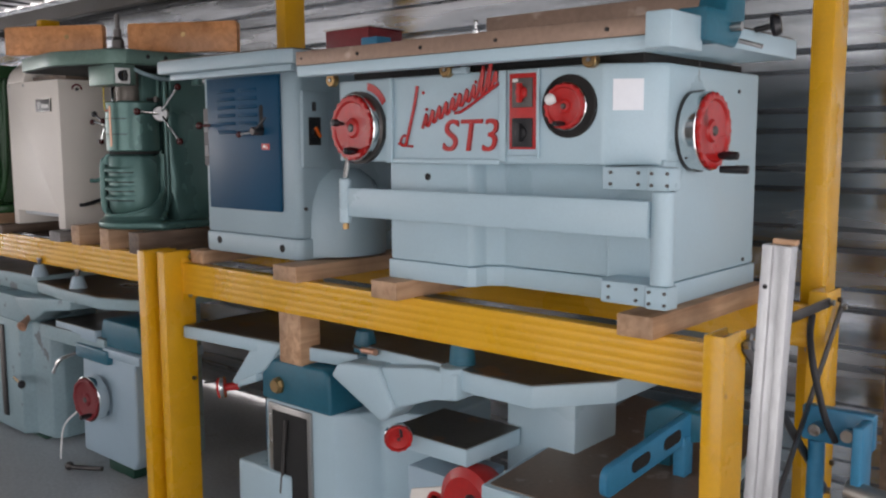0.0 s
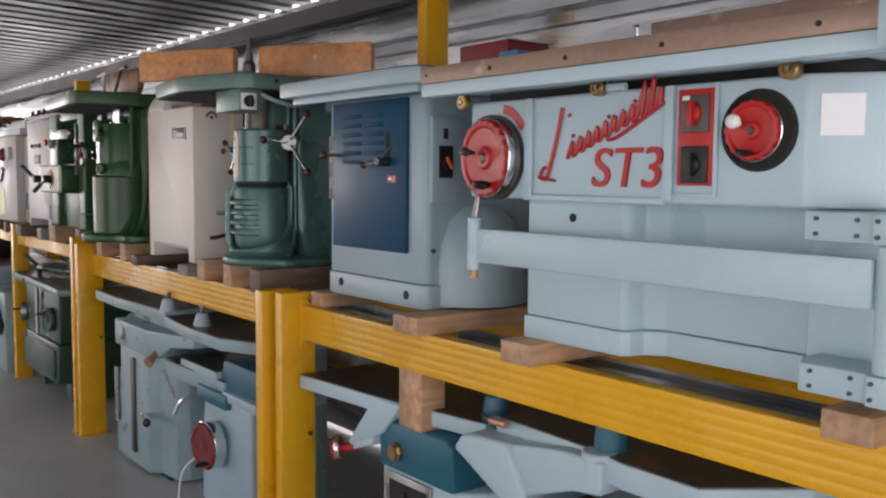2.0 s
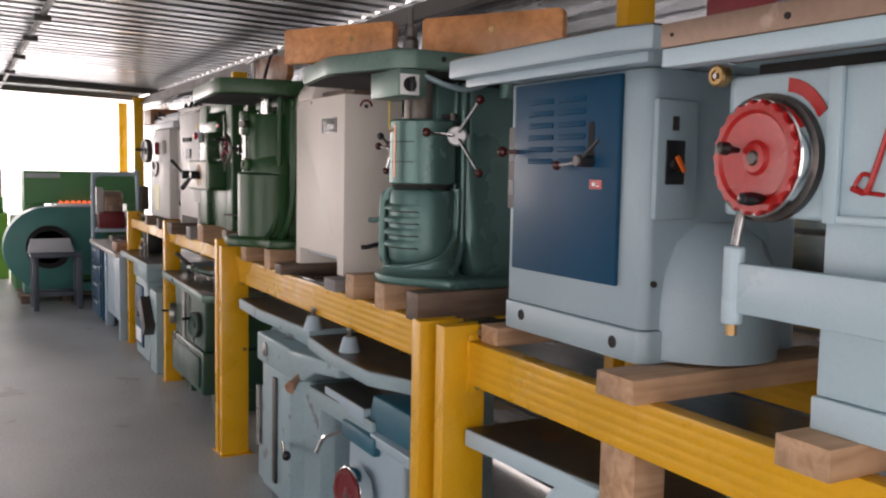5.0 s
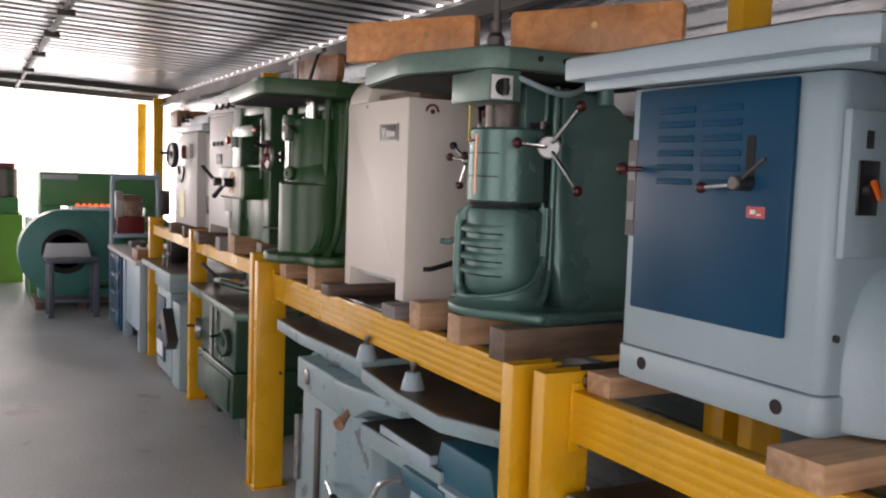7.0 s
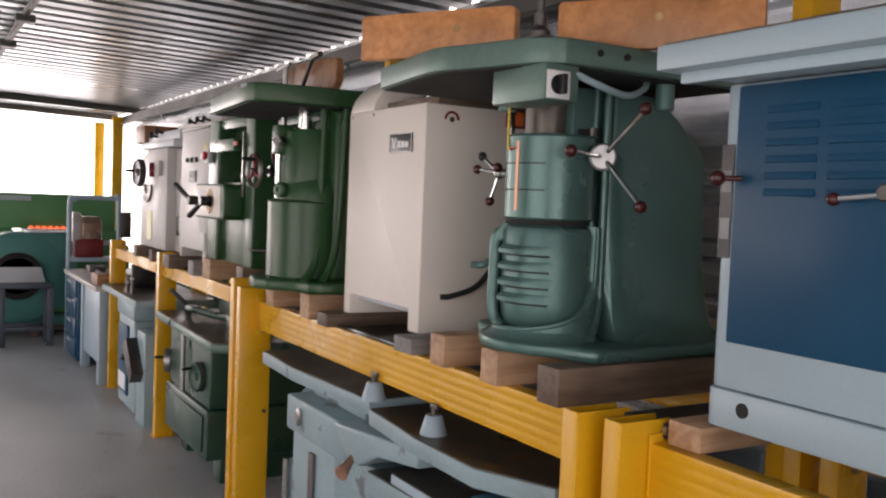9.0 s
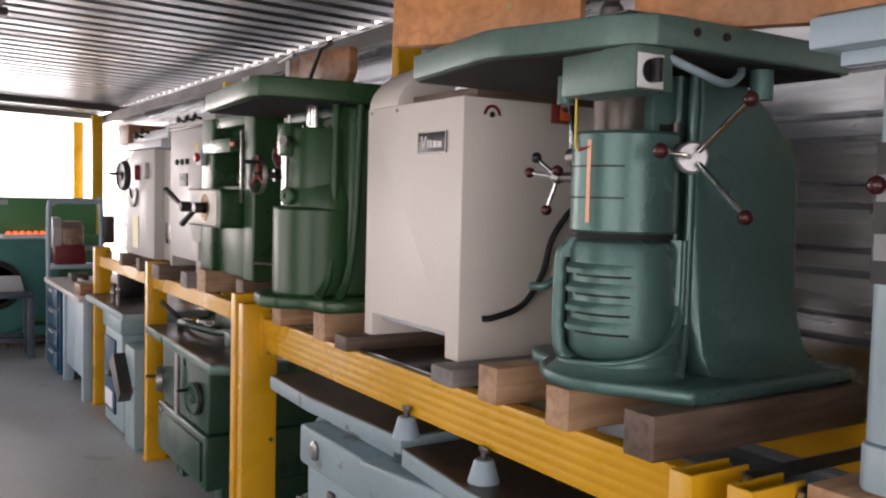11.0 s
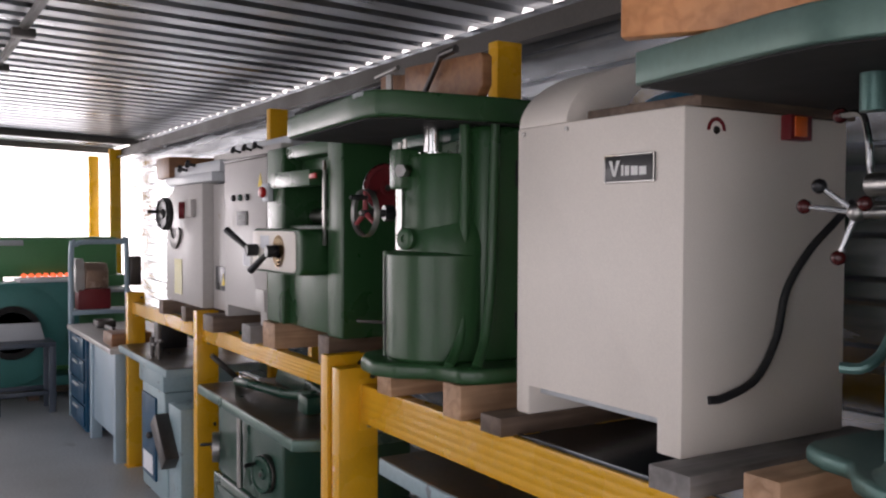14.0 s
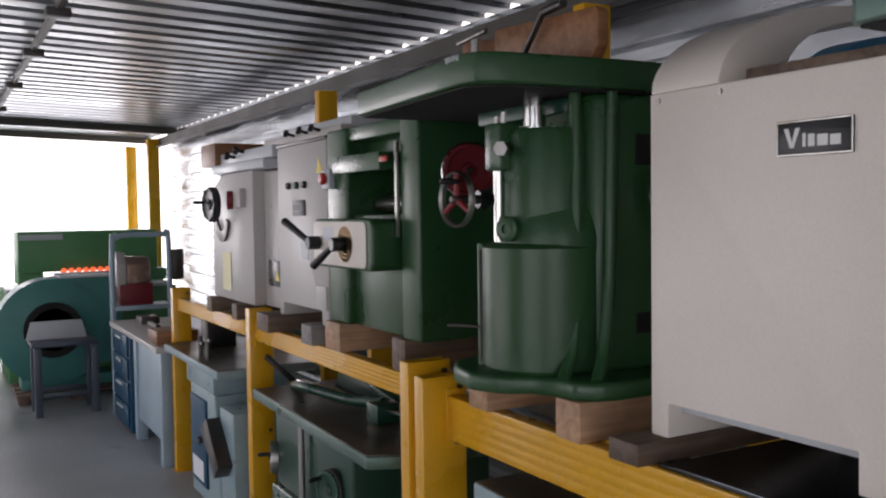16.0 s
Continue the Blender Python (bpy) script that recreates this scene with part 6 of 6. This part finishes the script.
part("side_panel", Solid().box(-5.16, -4.90, -0.02, 0.40, 0.0, 0.66, 0.006), "old_grey_blue", ge)
for x, h in ((-5.62, 0.12), (-5.45, 0.22)):
    part("clamp_post", Solid().cyl((x, 0.0, 0.879), (x, 0.0, 0.88 + h), 0.014, segments=12).cyl((x - 0.07, 0.0, 0.90 + h * 0.4), (x + 0.07, 0.0, 0.91 + h * 0.4), 0.010), "dark_steel", ge)
part("black_pad", Solid().box(-5.98, -5.88, 0.10, 0.30, 0.879, 1.07, 0.006), "black", ge)
for x in (-5.75, -5.28):
    part("foot", Solid().box(x - 0.04, x + 0.04, 0.0, 0.4, 0.0, 0.029, 0.003), "old_wood", ge)

# ---- far end ----
wbn = thing("workbench", "pale topped workbench with blue drawers and grey cabinet", "workbench")
part("worktop", Solid().box(-8.15, -6.35, -0.17, 0.50, 0.80, 0.84, 0.005), "white", wbn)
dc = part("drawer_case", Solid().box(-8.12, -7.45, -0.14, 0.48, 0.03, 0.799, 0.004), "deep_blue", wbn, "blue steel drawer case")
for k in range(4):
    z = 0.62 - 0.185 * k
    d = part("drawer", Solid().box(-8.09, -7.48, -0.156, -0.1405, z, z + 0.165, 0.003), "deep_blue", dc)
    part("drawer_pull", Solid().box(-7.90, -7.68, -0.172, -0.1565, z + 0.12, z + 0.14, 0.003), "light_grey", d)
part("side_face", Solid().box(-7.449, -7.43, -0.14, 0.48, 0.03, 0.799, 0.002), "deep_blue", wbn)
part("grey_cabinet", Solid().box(-7.42, -6.45, -0.10, 0.48, 0.16, 0.799, 0.005), "grey_blue", wbn, "grey-blue steel cabinet")
for x in (-7.40, -6.52):
    part("leg", Solid().box(x, x + 0.08, -0.12, -0.04, 0.0, 0.799, 0.004), "grey_blue", wbn)
part("vice", Solid().box(-7.9, -7.7, 0.0, 0.15, 0.841, 0.90, 0.006).cyl((-7.6, 0.05, 0.86), (-7.3, 0.05, 0.86), 0.02), "dark_steel", wbn)
wbn.matrix_basis = Matrix.Translation((0, 0.06, 0))
bx = tagged(part("open_box", Solid().box(-6.75, -6.45, -0.08, 0.2, 0.841, 0.93, 0.004), "brown_board"), "small brown wooden box on the bench", "box")
tr = thing("hoop_trolley", "grey tube hoop frame with a dark motor behind the bench", "trolley")
part("hoop", Solid().tube([(-8.35, -0.04, 0.0), (-8.35, -0.04, 1.42), (-8.35, 0.0, 1.53), (-8.35, 0.08, 1.555), (-8.35, 0.28, 1.555), (-8.35, 0.40, 1.55), (-8.35, 0.44, 1.45), (-8.35, 0.44, 0.0)], 0.024, 12), "grey_blue", tr)
part("motor", Solid().prism([(-8.58, 1.13), (-8.33, 1.13), (-8.33, 1.30), (-8.40, 1.36), (-8.58, 1.36)], 0.08, 0.28, "y", 0.02, segments=3), "rust_strip", tr)
part("pale_cover", Solid().prism([(-8.60, 1.10), (-8.36, 1.10), (-8.36, 1.30), (-8.42, 1.40), (-8.60, 1.40)], 0.0, 0.079, "y", 0.01), "white", tr, "pale sheet cover")
part("shelf", Solid().box(-8.6, -8.3, -0.03, 0.45, 0.90, 0.94, 0.004), "grey_blue", tr)
part("motor_foot", Solid().box(-8.55, -8.36, 0.02, 0.30, 0.941, 1.129, 0.006), "dark_red", tr)
part("control_box", Solid().box(-8.40, -8.30, 0.46, 0.56, 1.15, 1.42, 0.006), "dark_steel", tr)
st = thing("welded_stool", "slate blue welded steel stool with a tilted sheet leaning on it", "stool")
part("seat", Solid().box(-8.95, -8.55, -0.68, -0.14, 0.60, 0.64, 0.004), "slate", st)
for x in (-8.93, -8.61):
    for y in (-0.66, -0.20):
        part("leg", Solid().box(x, x + 0.06, y, y + 0.06, 0.0, 0.599, 0.003), "slate", st)
for x in (-8.92, -8.60):
    part("stretcher", Solid().box(x, x + 0.03, -0.599, -0.201, 0.16, 0.20, 0.002), "slate", st)
part("tilted_sheet", Solid().prism([(-0.70, 0.641), (-0.20, 0.641), (-0.24, 0.80), (-0.66, 0.80)], -8.82, -8.80, "x", 0.002), "light_grey", st)
bl = thing("extractor_fan", "big blue-green dust extractor fan on a wooden pallet", "machine")
part("scroll", Solid().lathe([(0.40, 0), (0.50, 0.03), (0.50, 0.40), (0.40, 0.43), (0.001, 0.43)], (-9.75, -0.42, 0.64), (1, 0, 0), 44), "blower_green", bl)
part("inlet", Solid().lathe([(0.26, 0), (0.26, 0.03), (0.20, 0.03), (0.20, -0.02), (0.001, -0.02)], (-9.32, -0.42, 0.66), (1, 0, 0), 36), "dark", bl)
part("outlet_case", Solid().box(-9.80, -9.36, -0.40, 0.20, 0.30, 1.14, 0.02), "blower_green", bl)
part("top_plate", Solid().box(-9.85, -9.30, -0.35, 0.35, 1.141, 1.165, 0.003), "light_grey", bl)
part("stand", Solid().box(-9.75, -9.38, -0.70, 0.15, 0.10, 0.20, 0.006), "blower_green", bl)
pal = thing("wooden_pallet", "old wooden pallet under the extractor fan", "pallet")
for y in (-0.75, -0.30, 0.15):
    part("bearer", Solid().box(-9.9, -9.2, y, y + 0.10, 0.0, 0.078, 0.003), "old_wood", pal)
for x in (-9.88, -9.65, -9.42, -9.25):
    part("board", Solid().box(x, x + 0.10, -0.76, 0.26, 0.0785, 0.099, 0.002), "old_wood", pal)
eb = thing("edge_banding_machine", "long green edge banding machine with glowing red heater lamps", "machine")
part("bed", Solid().box(-11.4, -10.3, -0.75, 0.95, 0.0, 0.95, 0.015), "far_green", eb)
part("hood", Solid().box(-11.35, -10.75, -0.60, 0.85, 1.12, 1.56, 0.015), "far_green", eb)
part("side_post", Solid().box(-11.35, -10.75, 0.70, 0.95, 0.986, 1.119, 0.01), "far_green", eb)
part("side_post", Solid().box(-11.35, -10.75, -0.60, -0.35, 0.986, 1.119, 0.01), "far_green", eb)
part("nameplate", Solid().box(-10.745, -10.74, -0.58, -0.15, 1.47, 1.53, 0.002), "light_grey", eb)
part("bench_top", Solid().box(-10.9, -10.25, -0.75, 0.90, 0.951, 0.985, 0.003), "light_grey", eb)
for k in range(7):
    part("heater_lamp", Solid().ball((-10.72, -0.15 + 0.075 * k, 1.128), 0.03, 12), "lamp_red", eb, "glowing red-orange heater lamp")
part("lamp_tray", Solid().box(-10.80, -10.66, -0.20, 0.36, 1.05, 1.098, 0.004), "white", eb)
lm = thing("lime_green_machine", "lime green machine with a dark electric motor", "machine")
part("case", Solid().box(-12.6, -11.8, -2.0, -0.75, 0.0, 0.95, 0.015), "lime", lm)
part("saddle", Solid().box(-12.4, -11.85, -1.3, -0.80, 0.951, 1.18, 0.012), "far_green", lm)
mo = part("motor", Solid().cyl((-12.1, -0.95, 1.181), (-12.1, -0.95, 1.58), 0.15, segments=24, edge=0.012), "dark_steel", lm)
part("motor_cap", Solid().cyl((-12.1, -0.95, 1.581), (-12.1, -0.95, 1.66), 0.12, segments=24, edge=0.01), "dark_red", mo)
part("spindle", Solid().cyl((-12.1, -1.22, 1.181), (-12.1, -1.22, 1.45), 0.04, segments=14), "steel", lm)
